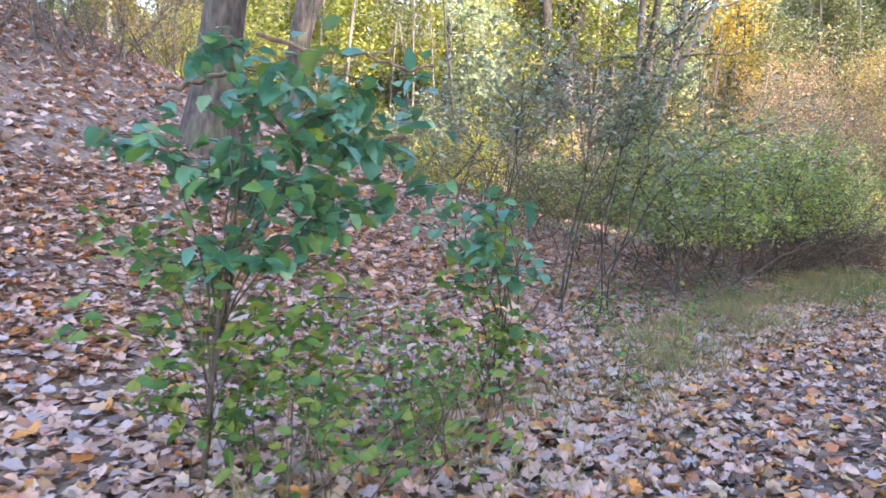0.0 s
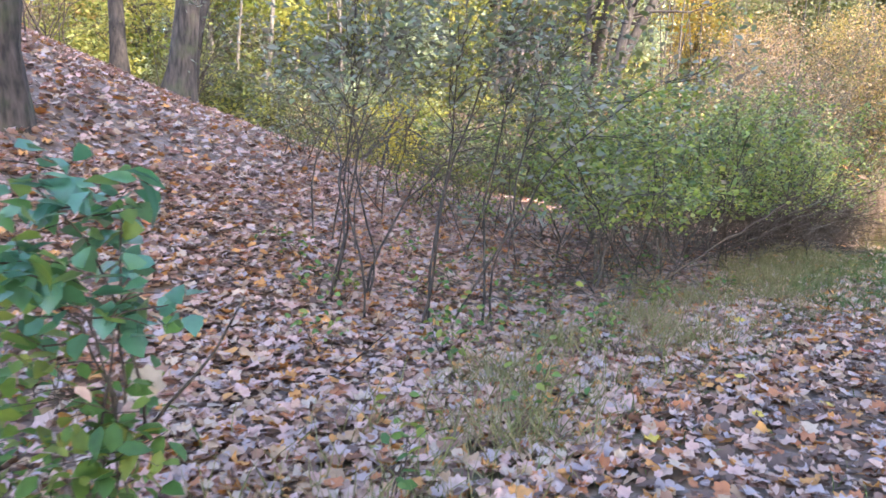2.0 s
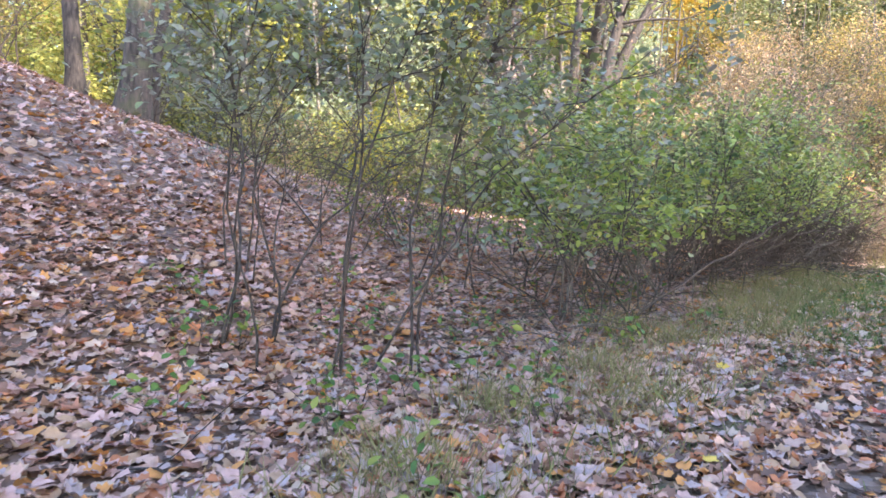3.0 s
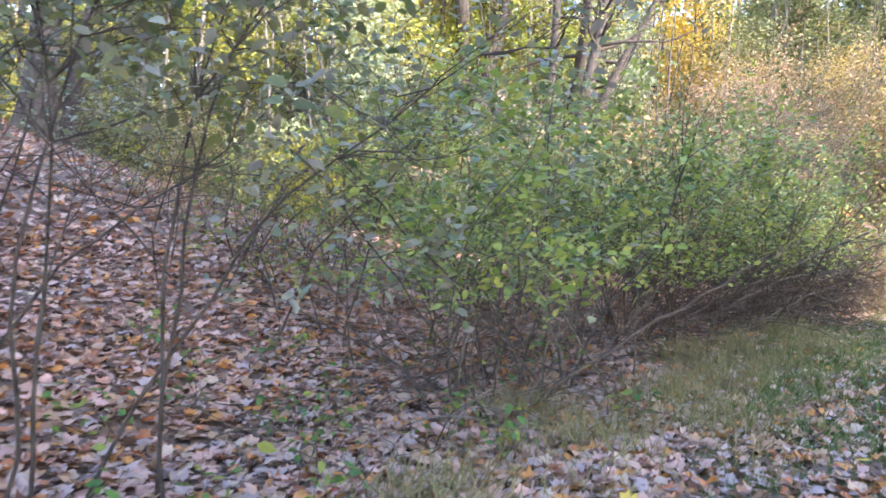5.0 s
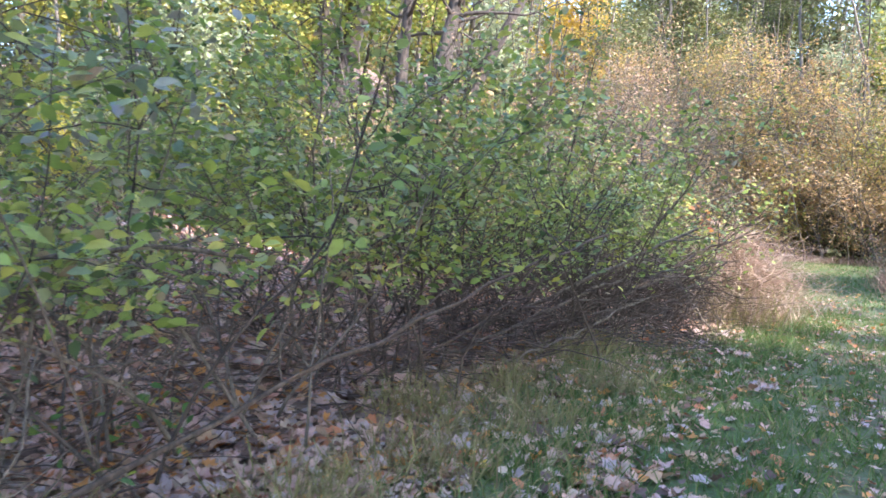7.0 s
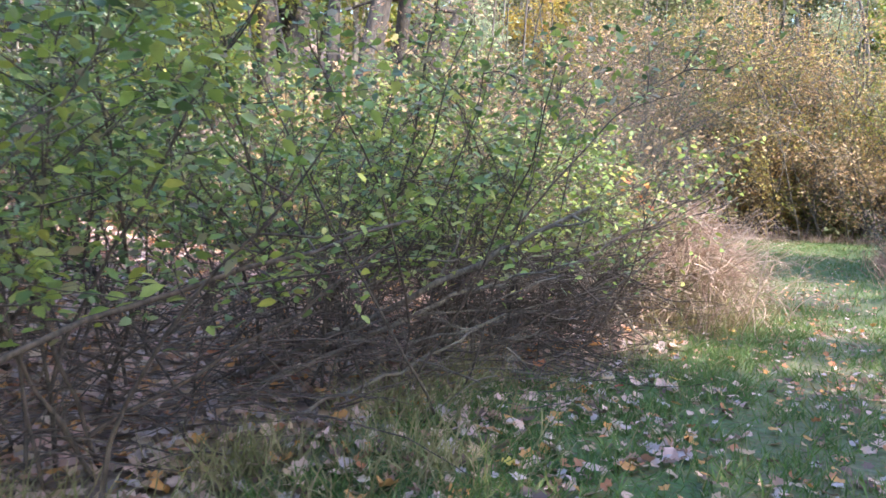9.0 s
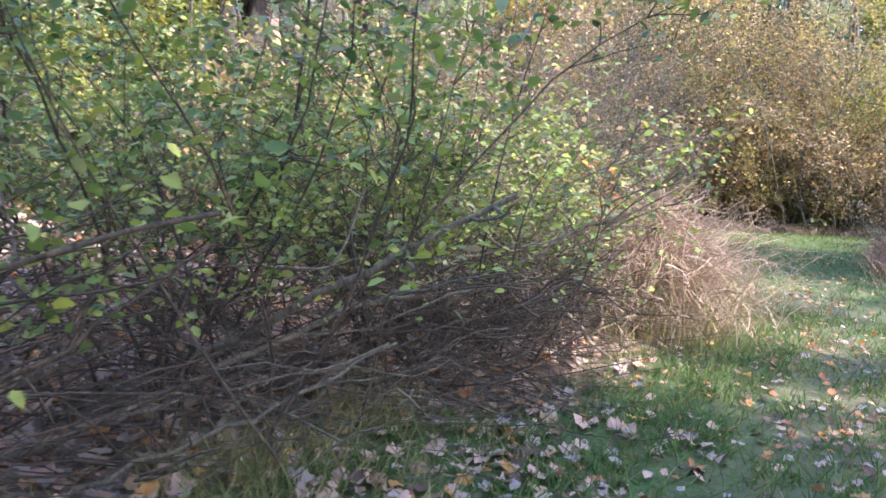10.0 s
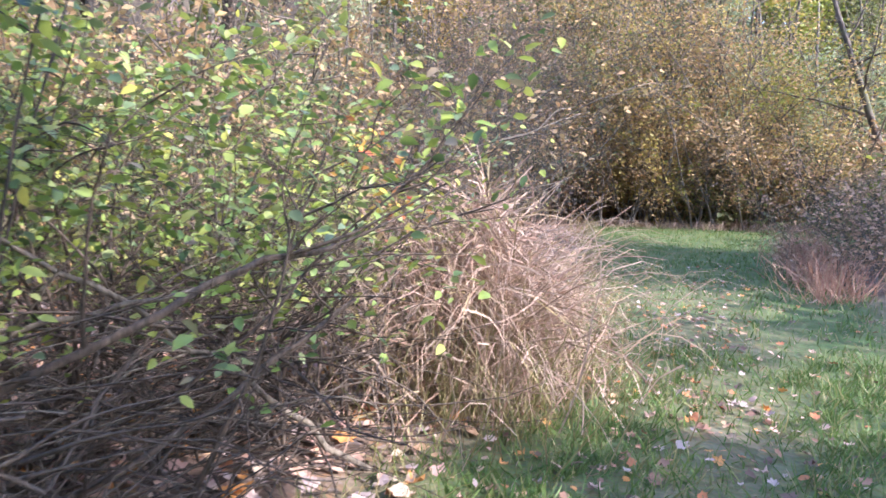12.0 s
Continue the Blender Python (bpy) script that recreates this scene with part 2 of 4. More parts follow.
def wander(rng, p, d, length, n, wobble=0.12, lift=0.0):
    """A crooked line of n + 1 points from p along d."""
    p, d = np.array(p, float), np.array(d, float)
    out = [p.copy()]
    for _ in range(n):
        d = d + rng.normal(0, wobble, 3)
        d[2] += lift
        d = d / np.linalg.norm(d)
        p = p + d * length / n
        out.append(p.copy())
    return np.array(out)


OVATE = (np.array([(0, 0, 0), (0.3, 0.27, 0.07), (0.3, 0, 0), (0.3, -0.27, 0.07), (0.68, 0.22, 0.03), (0.68, 0, -0.03), (0.68, -0.22, 0.03), (1, 0, -0.12)]),
         np.array([(0, 2, 1), (0, 3, 2), (1, 2, 4), (2, 5, 4), (2, 3, 6), (2, 6, 5), (4, 5, 7), (5, 6, 7)]))
CHIP = (np.array([(0, 0, 0), (0.5, 0.3, 0.09), (0.5, -0.3, 0.09), (1, 0, -0.06)]), np.array([(0, 2, 1), (1, 2, 3)]))
BLADE = (np.array([(0, 0.5, 0), (0, -0.5, 0), (0.05, 0.4, 0.4), (0.05, -0.4, 0.4), (0.22, 0.28, 0.75), (0.22, -0.28, 0.75), (0.5, 0, 1.0)]),
         np.array([(0, 1, 3), (0, 3, 2), (2, 3, 5), (2, 5, 4), (4, 5, 6)]))


def maple(curl, seed):
    """A five-lobed fallen leaf, about 1 across, curled at the rim."""
    rng = np.random.default_rng(seed)
    ang = np.radians([180, 215, 240, 262, 285, 312, 335, 0, 25, 48, 75, 98, 120, 145])
    rad = np.array([0.34, 0.45, 0.38, 0.5, 0.36, 0.44, 0.38, 0.58, 0.37, 0.43, 0.36, 0.5, 0.38, 0.45]) * rng.uniform(0.82, 1.14, 14)
    rim = np.stack([rad * np.cos(ang), rad * np.sin(ang), curl * rad ** 1.5 * (0.4 + rng.uniform(-0.5, 1.0, 14))], 1)
    verts = np.concatenate([[(0.02, 0, 0)], rim])
    k = np.arange(14)
    return verts, np.stack([np.zeros(14, int), 1 + k, 1 + (k + 1) % 14], 1)


MAPLES = [maple(0.25, 1), maple(0.5, 2), maple(0.8, 3), maple(-0.4, 4)]


def scatter(soup, shape, pos, size, rng, tilt=0.5, heading=None, narrow=None, upright=None):
    """Puts a copy of the shape at each of pos, turned at random, with its normal tilted by about tilt."""
    v, f = shape
    n = len(pos)
    if n == 0:
        return
    nor = unit(np.concatenate([rng.normal(0, tilt, (n, 2)), np.ones((n, 1))], 1))
    yaw = rng.uniform(0, 2 * np.pi, n) if heading is None else heading
    t = np.stack([np.cos(yaw), np.sin(yaw), np.zeros(n)], 1)
    t = unit(t - nor * np.sum(t * nor, 1, keepdims=True))
    s = np.cross(nor, t)
    size = np.asarray(size, float).reshape(-1, 1) * np.ones((n, 3))
    if narrow is not None:
        size[:, 1] = narrow
    if upright is not None:
        size[:, 0] = upright
    w = (v[None, :, 0, None] * size[:, None, 0:1] * t[:, None, :] + v[None, :, 1, None] * size[:, None, 1:2] * s[:, None, :] + v[None, :, 2, None] * size[:, None, 2:3] * nor[:, None, :])
    w = w + np.asarray(pos)[:, None, :]
    soup.add(w.reshape(-1, 3), (f[None] + (np.arange(n) * len(v))[:, None, None]).reshape(-1, f.shape[1]))


def part_mesh(name, me, parent, label="", kind=""):
    ob = new(name, me)
    ob.parent = parent
    return tagged(ob, label, kind=kind)


def thing(name, x, y, label, category, group="", z=None):
    ob = new(name)
    ob.location = (x, y, float(ground_z(x, y)) if z is None else z)
    return tagged(ob, label, category, group)


def smooth(a, b, v):
    t = np.clip((np.asarray(v, float) - a) / (b - a), 0, 1)
    return t * t * (3 - 2 * t)


def centre(y):
    """The trail's middle, across, at y along it."""
    return np.interp(y, [-20, 7, 17, 30, 46], [0.0, 0.05, 1.25, 1.5, 1.8])


def ripple(x, y):
    return np.sin(1.7 * x + 0.6 * y) * np.sin(1.1 * y - 0.4 * x + 1.3) + 0.5 * np.sin(3.9 * x - 2.3 * y + 0.5)


def hollow(x, y):
    """The shallow dip where the bank meets the verge."""
    return 0.2 * np.exp(-((x + 3.7) / 1.3) ** 2 - ((y - 10.4) / 3.2) ** 2)


def ground_z(x, y):
    x, y = np.asarray(x, float), np.asarray(y, float)
    w = np.clip(-x - 4.4, -30, 26)
    w = np.log1p(np.exp(np.clip(w * 1.6, -40, 40))) / 1.6
    hill = 0.46 * w * (1 - 0.86 * smooth(4, 27, y))
    far = 9.0 * smooth(19, 46, y) * smooth(7, 24, -x) + 22.0 * smooth(52, 125, y)
    u = x - centre(y)
    return hill + far - hollow(x, y) + 0.025 * ripple(x, y) * smooth(0.8, 2.5, np.abs(u)) + 0.012 * ripple(2 * x, 2 * y)


def grass_amount(x, y):
    x, y = np.asarray(x, float), np.asarray(y, float)
    u = x - centre(y)
    n = 0.5 + 0.5 * ripple(1.3 * x + 5, 1.3 * y)
    verge = smooth(-2.5, -1.7, u) * (1 - smooth(-1.15, -0.6, u)) * (0.15 + 0.35 * n)
    early = np.maximum(verge, 0.12 * n * (np.abs(u) < 1.2))
    left = np.interp(y, [9, 13, 15, 18, 18.8, 20.5, 22, 25, 35, 44], [-1.0, -1.9, -2.3, -2.5, -1.4, -1.3, -0.8, -1.2, -2.3, -3.3])
    green = smooth(left - 0.5, left + 0.3, u) * (1 - smooth(1.9, 2.8, u) * (1 - smooth(34, 40, y)))
    late = green * (1 - (0.2 + 0.3 * n) * np.exp(-((u - 0.2) / 0.7) ** 2) * (1 - smooth(24, 32, y)))
    k = smooth(9.0, 13.5, y + 0.5 * u)
    return np.clip((1 - k) * early + k * late, 0, 1) * (1 - smooth(45, 47, y))


def litter_amount(x, y):
    x, y = np.asarray(x, float), np.asarray(y, float)
    u = x - centre(y)
    wood = 1 - smooth(-1.9, -1.3, u)
    wood = wood * (1 - 0.75 * smooth(20, 24, y) * smooth(-6, -3, x))
    wood = wood * (1 - 0.72 * smooth(12.5, 15.5, y) * smooth(-2.6, -1.7, x - 0.3 * (y - 17) * (y > 17)) * (1 - smooth(30, 32, y)))
    trail = np.interp(y, [0, 10, 14, 18, 23, 30], [0.85, 0.75, 0.5, 0.45, 0.25, 0.06])
    return np.maximum(wood * 0.95, trail * (1 - 0.35 * grass_amount(x, y)))

# ---- ground ----
def build_ground():
    xs = np.concatenate([np.linspace(-400, -42, 18), np.linspace(-40, 20, 241), np.linspace(22, 400, 18)])
    ys = np.concatenate([np.linspace(-400, -12, 16), np.linspace(-10, 62, 289), np.linspace(66, 500, 24)])
    gx, gy = np.meshgrid(xs, ys)
    n, m = len(xs), len(ys)
    soup = Soup()
    j, i = np.meshgrid(np.arange(m - 1), np.arange(n - 1), indexing="ij")
    j, i = j.ravel(), i.ravel()
    soup.add(np.stack([gx, gy, ground_z(gx, gy)], 2).reshape(-1, 3), np.stack([j * n + i, j * n + i + 1, (j + 1) * n + i + 1, (j + 1) * n + i], 1))
    me = soup.mesh("ground", SOIL, True)
    at = me.attributes.new("grass", 'FLOAT', 'POINT')
    at.data.foreach_set("value", grass_amount(gx, gy).ravel().astype(np.float32))
    return tagged(new("ground", me), "woodland ground of dark soil, turf and leaf crumbs", "ground", kind="structure")


ground = build_ground()


def field(rng, n, x0, x1, y0, y1, amount):
    """n tries over a stretch, kept where amount allows."""
    x, y = rng.uniform(x0, x1, n), rng.uniform(y0, y1, n)
    keep = rng.uniform(0, 1, n) < amount(x, y)
    return x[keep], y[keep]


def litter(name, label, seed, n, box, material, lo, hi, amount, tilt=0.3):
    rng = np.random.default_rng(seed)
    x, y = field(rng, n, *box, amount)
    z = ground_z(x, y) + rng.uniform(0.006, 0.05, len(x))
    soup = Soup()
    kind = rng.integers(0, 5, len(x))
    for k in range(5):
        sel = kind == k
        p = np.stack([x, y, z], 1)[sel]
        shape = MAPLES[k] if k < 4 else OVATE
        scatter(soup, shape, p, rng.uniform(lo, hi, len(p)) * (0.8 if k == 4 else 1), rng, tilt)
    tagged(new(name, soup.mesh(name, material)), label, "leaves", kind="stuff")


def on_trail(x, y):
    return litter_amount(x, y) * (x - centre(y) > -1.5)


def on_ride(x, y):
    u = x - centre(y)
    return np.clip(on_trail(x, y) * (0.5 + 1.9 * np.exp(-((u - 0.2) / 0.75) ** 2)) * (0.4 + 0.6 * (ripple(1.6 * x, 1.2 * y + 2) > -0.2)), 0, 1)


def in_wood(x, y):
    return litter_amount(x, y) * (x - centre(y) <= -1.2) * (0.65 + 0.35 * (ripple(x * 1.5, y * 1.5) > -0.4))


litter("trail_litter", "faded mauve and tan maple leaves strewn on the trail", 11, 23000, (-2.0, 2.6, 1.5, 14), LITTER_TRAIL, 0.04, 0.12, on_trail)
litter("meadow_litter", "scattered pale fallen leaves lying in the short grass", 12, 20000, (-2.0, 4.5, 13, 32), LITTER_TRAIL, 0.035, 0.095, on_ride)
litter("wood_litter", "pink, tan and orange leaves covering the forest floor", 13, 40000, (-8.0, -1.0, 1.5, 14), LITTER_WOOD, 0.055, 0.145, in_wood)
litter("thicket_litter", "brown fallen leaves under the thicket", 14, 17000, (-8.0, 0.5, 14, 24), LITTER_WOOD, 0.06, 0.15, in_wood)
def verge_mix(x, y):
    u = x - centre(y)
    return smooth(-3.2, -2.2, u) * (1 - smooth(-0.9, -0.2, u)) * (0.25 + 0.75 * (ripple(3 * x, 3 * y) > 0.1)) * (1 - 0.7 * smooth(13, 16, y))


litter("verge_litter", "orange, tan and mauve leaves caught in the verge grass", 16, 24000, (-3.2, 1.5, 2.0, 19), LITTER_WOOD, 0.05, 0.13, verge_mix, 0.5)
litter("hill_litter", "pink and tan leaves covering the wooded slope", 15, 52000, (-27, -8.0, -3, 27), LITTER_WOOD, 0.08, 0.18, in_wood, 0.4)


def blades(name, label, seed, n, box, material, lo, hi, width, amount, tilt=0.35):
    rng = np.random.default_rng(seed)
    x, y = field(rng, n, *box, amount)
    size = rng.uniform(lo, hi, len(x))
    soup = Soup()
    scatter(soup, BLADE, np.stack([x, y, ground_z(x, y) - 0.005], 1), size, rng, tilt, narrow=width * rng.uniform(0.6, 1.4, len(x)))
    tagged(new(name, soup.mesh(name, material)), label, "grass", kind="stuff")


def tufty(x, y):
    return grass_amount(x, y) ** 1.3 * (0.25 + 0.75 * (ripple(2.6 * x, 2.6 * y + 3) > -0.1)) * (0.6 + 0.4 * (ripple(7 * x, 7 * y) > 0))


def verge_dry(x, y):
    u = x - centre(y)
    return smooth(-3.1, -2.3, u) * (1 - smooth(-1.5, -0.9, u)) * (0.3 + 0.7 * (ripple(2 * x + 1, 2 * y) > 0.0)) * (1 - 0.6 * smooth(15, 18, y)) * (1 - smooth(18, 19, y))


def bush_foot(x, y):
    edge = np.interp(y, [12, 14, 17, 18.2, 18.8, 20.5, 22], [-1.7, -1.6, -1.5, -1.3, -0.2, -0.1, 0.4])
    return np.exp(-((x - edge) / 0.28) ** 2) * smooth(11.5, 13, y) * (1 - smooth(22, 23.5, y))


blades("trail_grass", "short green grass in tufts beside the trail", 21, 62000, (-3.2, 2.5, 1.5, 13), TURF, 0.04, 0.14, 0.006, tufty)
blades("bush_grass", "short green grass in the shade beside the thicket", 22, 125000, (-2.6, 4.2, 12, 24), TURF, 0.04, 0.17, 0.009, tufty, 0.6)
blades("meadow_grass", "mown green grass along the woodland ride", 23, 40000, (-4, 6.5, 24, 46), TURF, 0.05, 0.13, 0.014, tufty)
blades("verge_grass", "thin dry yellowish grass along the verge", 24, 14000, (-3.6, -0.2, 1.5, 19), DRY, 0.08, 0.30, 0.009, verge_dry, 0.6)
blades("foot_grass", "uncut olive grass at the foot of the thicket", 25, 9000, (-3, 1, 11.5, 23.5), DRY, 0.10, 0.30, 0.006, bush_foot, 0.5)
blades("withered_blades", "dead straw-coloured blades among the short grass", 27, 26000, (-2.5, 4.2, 12, 30), STRAW, 0.03, 0.08, 0.006, lambda x, y: 0.55 * tufty(x, y), 0.9)
blades("meadow_rim_grass", "tall pale dry grass rimming the far end of the ride", 26, 9000, (-8, 9, 44.5, 47.5), STRAW, 0.12, 0.42, 0.02, lambda x, y: 0.35 + 0.5 * (ripple(x, y) > 0.2), 0.4)

blades("ride_fringe", "reddish dry grass fringing the shrubs along the ride", 28, 5200, (2.6, 5.4, 27.5, 37), RED_STRAW, 0.25, 0.8, 0.014, lambda x, y: np.exp(-((x - np.interp(y, [27, 30, 34, 37], [3.3, 3.45, 3.75, 4.4])) / 0.4) ** 2), 0.5)
blades("ride_edge_grass", "long olive grass leaning out from the foot of the withered shrubs", 29, 6000, (-4.0, 1.2, 22.5, 44), DRY, 0.2, 0.6, 0.012, lambda x, y: np.exp(-((x - np.interp(y, [22.5, 25.5, 35, 44], [0.5, 0.25, -0.9, -1.9])) / 0.3) ** 2), 0.5)

# ---- plants ----
def grow(rng, base, heading, lean, length, r0, kids, kid_len, twigs, twig_len, wobble=0.10, lift=0.0, bare=0.3, seg=6, soup=None, fan=0.9):
    """One stem with its side branches and twigs in a soup, and the places where leaves sit. lean: 0 upright, 1 lying."""
    soup = soup or Soup()
    d = np.array([math.cos(heading) * lean, math.sin(heading) * lean, 1 - 0.75 * lean])
    main = wander(rng, base, d / np.linalg.norm(d), length, 11, wobble, lift)
    tube(soup, main, np.linspace(r0, r0 * 0.25, 12), seg)
    sites = [main[-3:]]
    for _ in range(kids):
        i = rng.integers(max(1, int(11 * bare)), 11)
        way = unit(main[i] - main[i - 1]) + rng.normal(0, fan, 3) * np.array([1, 1, 0.6])
        side = wander(rng, main[i], way / np.linalg.norm(way), kid_len * rng.uniform(0.5, 1.2), 7, wobble * 1.4, 0.02 + lift)
        tube(soup, side, np.linspace(r0 * 0.42, r0 * 0.12, 8), 4)
        sites.append(side[2:])
        for _ in range(twigs):
            k = rng.integers(2, 8)
            way = unit(side[k] - side[k - 1]) + rng.normal(0, 0.9, 3)
            tw = wander(rng, side[k], way / np.linalg.norm(way), twig_len * rng.uniform(0.5, 1.3), 4, 0.2, 0.0)
            tube(soup, tw, np.linspace(r0 * 0.17, r0 * 0.06, 5), 3)
            sites.append(tw[1:])
    return soup, np.concatenate(sites)


def leaf_sites(rng, sites, n, zlo, jitter=0.06, gamma=1.0):
    """n leaf places near the twigs, none below zlo."""
    s = sites[sites[:, 2] > zlo]
    if len(s) < 3:
        s = sites
    weight = np.maximum(s[:, 2] - zlo, 0.02) ** (gamma - 1)
    pick = s[rng.choice(len(s), n, p=weight / weight.sum())]
    return pick + rng.normal(0, jitter, (n, 3))


def shrub(seed, x, y, label, stems, length, r0, lean, kids, kid_len, twigs, twig_len, leaves, size, leaf_mat, bark, zlo=0.4, heading=None, wobble=0.10, lift=0.0,
          bare=0.3, foot=0.25, name="shrub", group="", tilt=0.7, shape=OVATE, gamma=1.0, jitter=0.06):
    rng = np.random.default_rng(seed)
    top = thing(name, x, y, label, "shrub", group)
    z0 = top.location.z
    all_sites = []
    for _ in range(stems):
        ox, oy = rng.normal(0, foot, 2)
        h = rng.uniform(0, 2 * math.pi) if heading is None else heading + rng.normal(0, 0.5)
        base = (ox, oy, float(ground_z(x + ox, y + oy)) - z0 - 0.04)
        soup, sites = grow(rng, base, h, lean * rng.uniform(0.5, 1.3), length * rng.uniform(0.7, 1.15), r0 * rng.uniform(0.7, 1.2), kids, kid_len, twigs, twig_len, wobble, lift, bare)
        part_mesh("stem", soup.mesh("stem", bark, True), top)
        all_sites.append(sites)
    if leaves:
        soup = Soup()
        p = leaf_sites(rng, np.concatenate(all_sites), leaves, zlo, jitter, gamma)
        scatter(soup, shape, p, rng.uniform(size * 0.6, size * 1.3, leaves), rng, tilt)
        part_mesh("foliage", soup.mesh("foliage", leaf_mat), top, kind="stuff")
    return top


def tree(seed, x, y, label, height, r0, leaves, leaf_size, leaf_mat, bark, limbs=9, crown_from=0.35, spread=3.0, lean=0.05, group="", flare=1.5, heading=None, wobble=0.05, stems=1, twigs=3):
    """A trunk with flared foot, limbs in the crown and leaves round their ends."""
    rng = np.random.default_rng(seed)
    top = thing("tree", x, y, label, "tree", group)
    sites = []
    for s in range(stems):
        h = rng.uniform(0, 2 * math.pi) if heading is None else heading + (s - (stems - 1) / 2) * 1.1
        d = np.array([math.cos(h) * lean, math.sin(h) * lean, 1.0])
        off = np.array([math.cos(h), math.sin(h), 0]) * (0.9 * r0 * (stems > 1))
        main = wander(rng, off + (0, 0, -0.25), d / np.linalg.norm(d), height, 14, wobble, 0.01)
        rad = np.linspace(r0, r0 * 0.18, 15)
        rad[0] *= flare
        rad[1] *= 1 + (flare - 1) * 0.15
        soup = Soup()
        tube(soup, main, rad, 12, ridges=0.07, rng=rng)
        trunk = part_mesh("trunk", soup.mesh("trunk", bark, True), top)
        for _ in range(limbs):
            soup = Soup()
            i = rng.integers(int(14 * crown_from), 14)
            way = np.append(rng.normal(0, 1, 2), rng.uniform(0.1, 0.9))
            side = wander(rng, main[i], way / np.linalg.norm(way), spread * rng.uniform(0.5, 1.1), 8, 0.13, 0.02)
            tube(soup, side, np.linspace(rad[i] * 0.45, 0.012, 9), 5)
            sites.append(side[3:])
            for _ in range(twigs):
                k = rng.integers(3, 9)
                tw = wander(rng, side[k], unit(rng.normal(0, 1, 3)), spread * 0.4, 4, 0.2)
                tube(soup, tw, np.linspace(0.016, 0.006, 5), 3)
                sites.append(tw)
            part_mesh("limb", soup.mesh("limb", bark, True), trunk)
    if leaves:
        soup = Soup()
        p = leaf_sites(rng, np.concatenate(sites), leaves, 0.5, 0.42)
        scatter(soup, CHIP, p, rng.uniform(leaf_size * 0.6, leaf_size * 1.3, leaves), rng, 0.9)
        part_mesh("crown", soup.mesh("crown", leaf_mat), top, kind="stuff")
    return top


def leaf_cushion(rng, soup, n, radius, height, size, z0=0.0, hollow=0.55, shape=CHIP):
    """Leaves in uneven clumps through a mound."""
    k = max(6, n // 60)
    a, e, r = rng.uniform(0, 2 * math.pi, k), rng.uniform(0.0, 1.0, k), rng.uniform(hollow, 1.0, k)
    c = np.stack([radius * r * np.cos(a) * np.sqrt(1 - e * e * 0.8), radius * r * np.sin(a) * np.sqrt(1 - e * e * 0.8), z0 + height * e * r], 1)
    p = c[rng.integers(0, k, n)] + rng.normal(0, 1, (n, 3)) * np.array([radius, radius, height]) * 0.13
    p[:, 2] = np.maximum(p[:, 2], 0.03)
    scatter(soup, shape, p, rng.uniform(size * 0.6, size * 1.35, n), rng, 0.9)


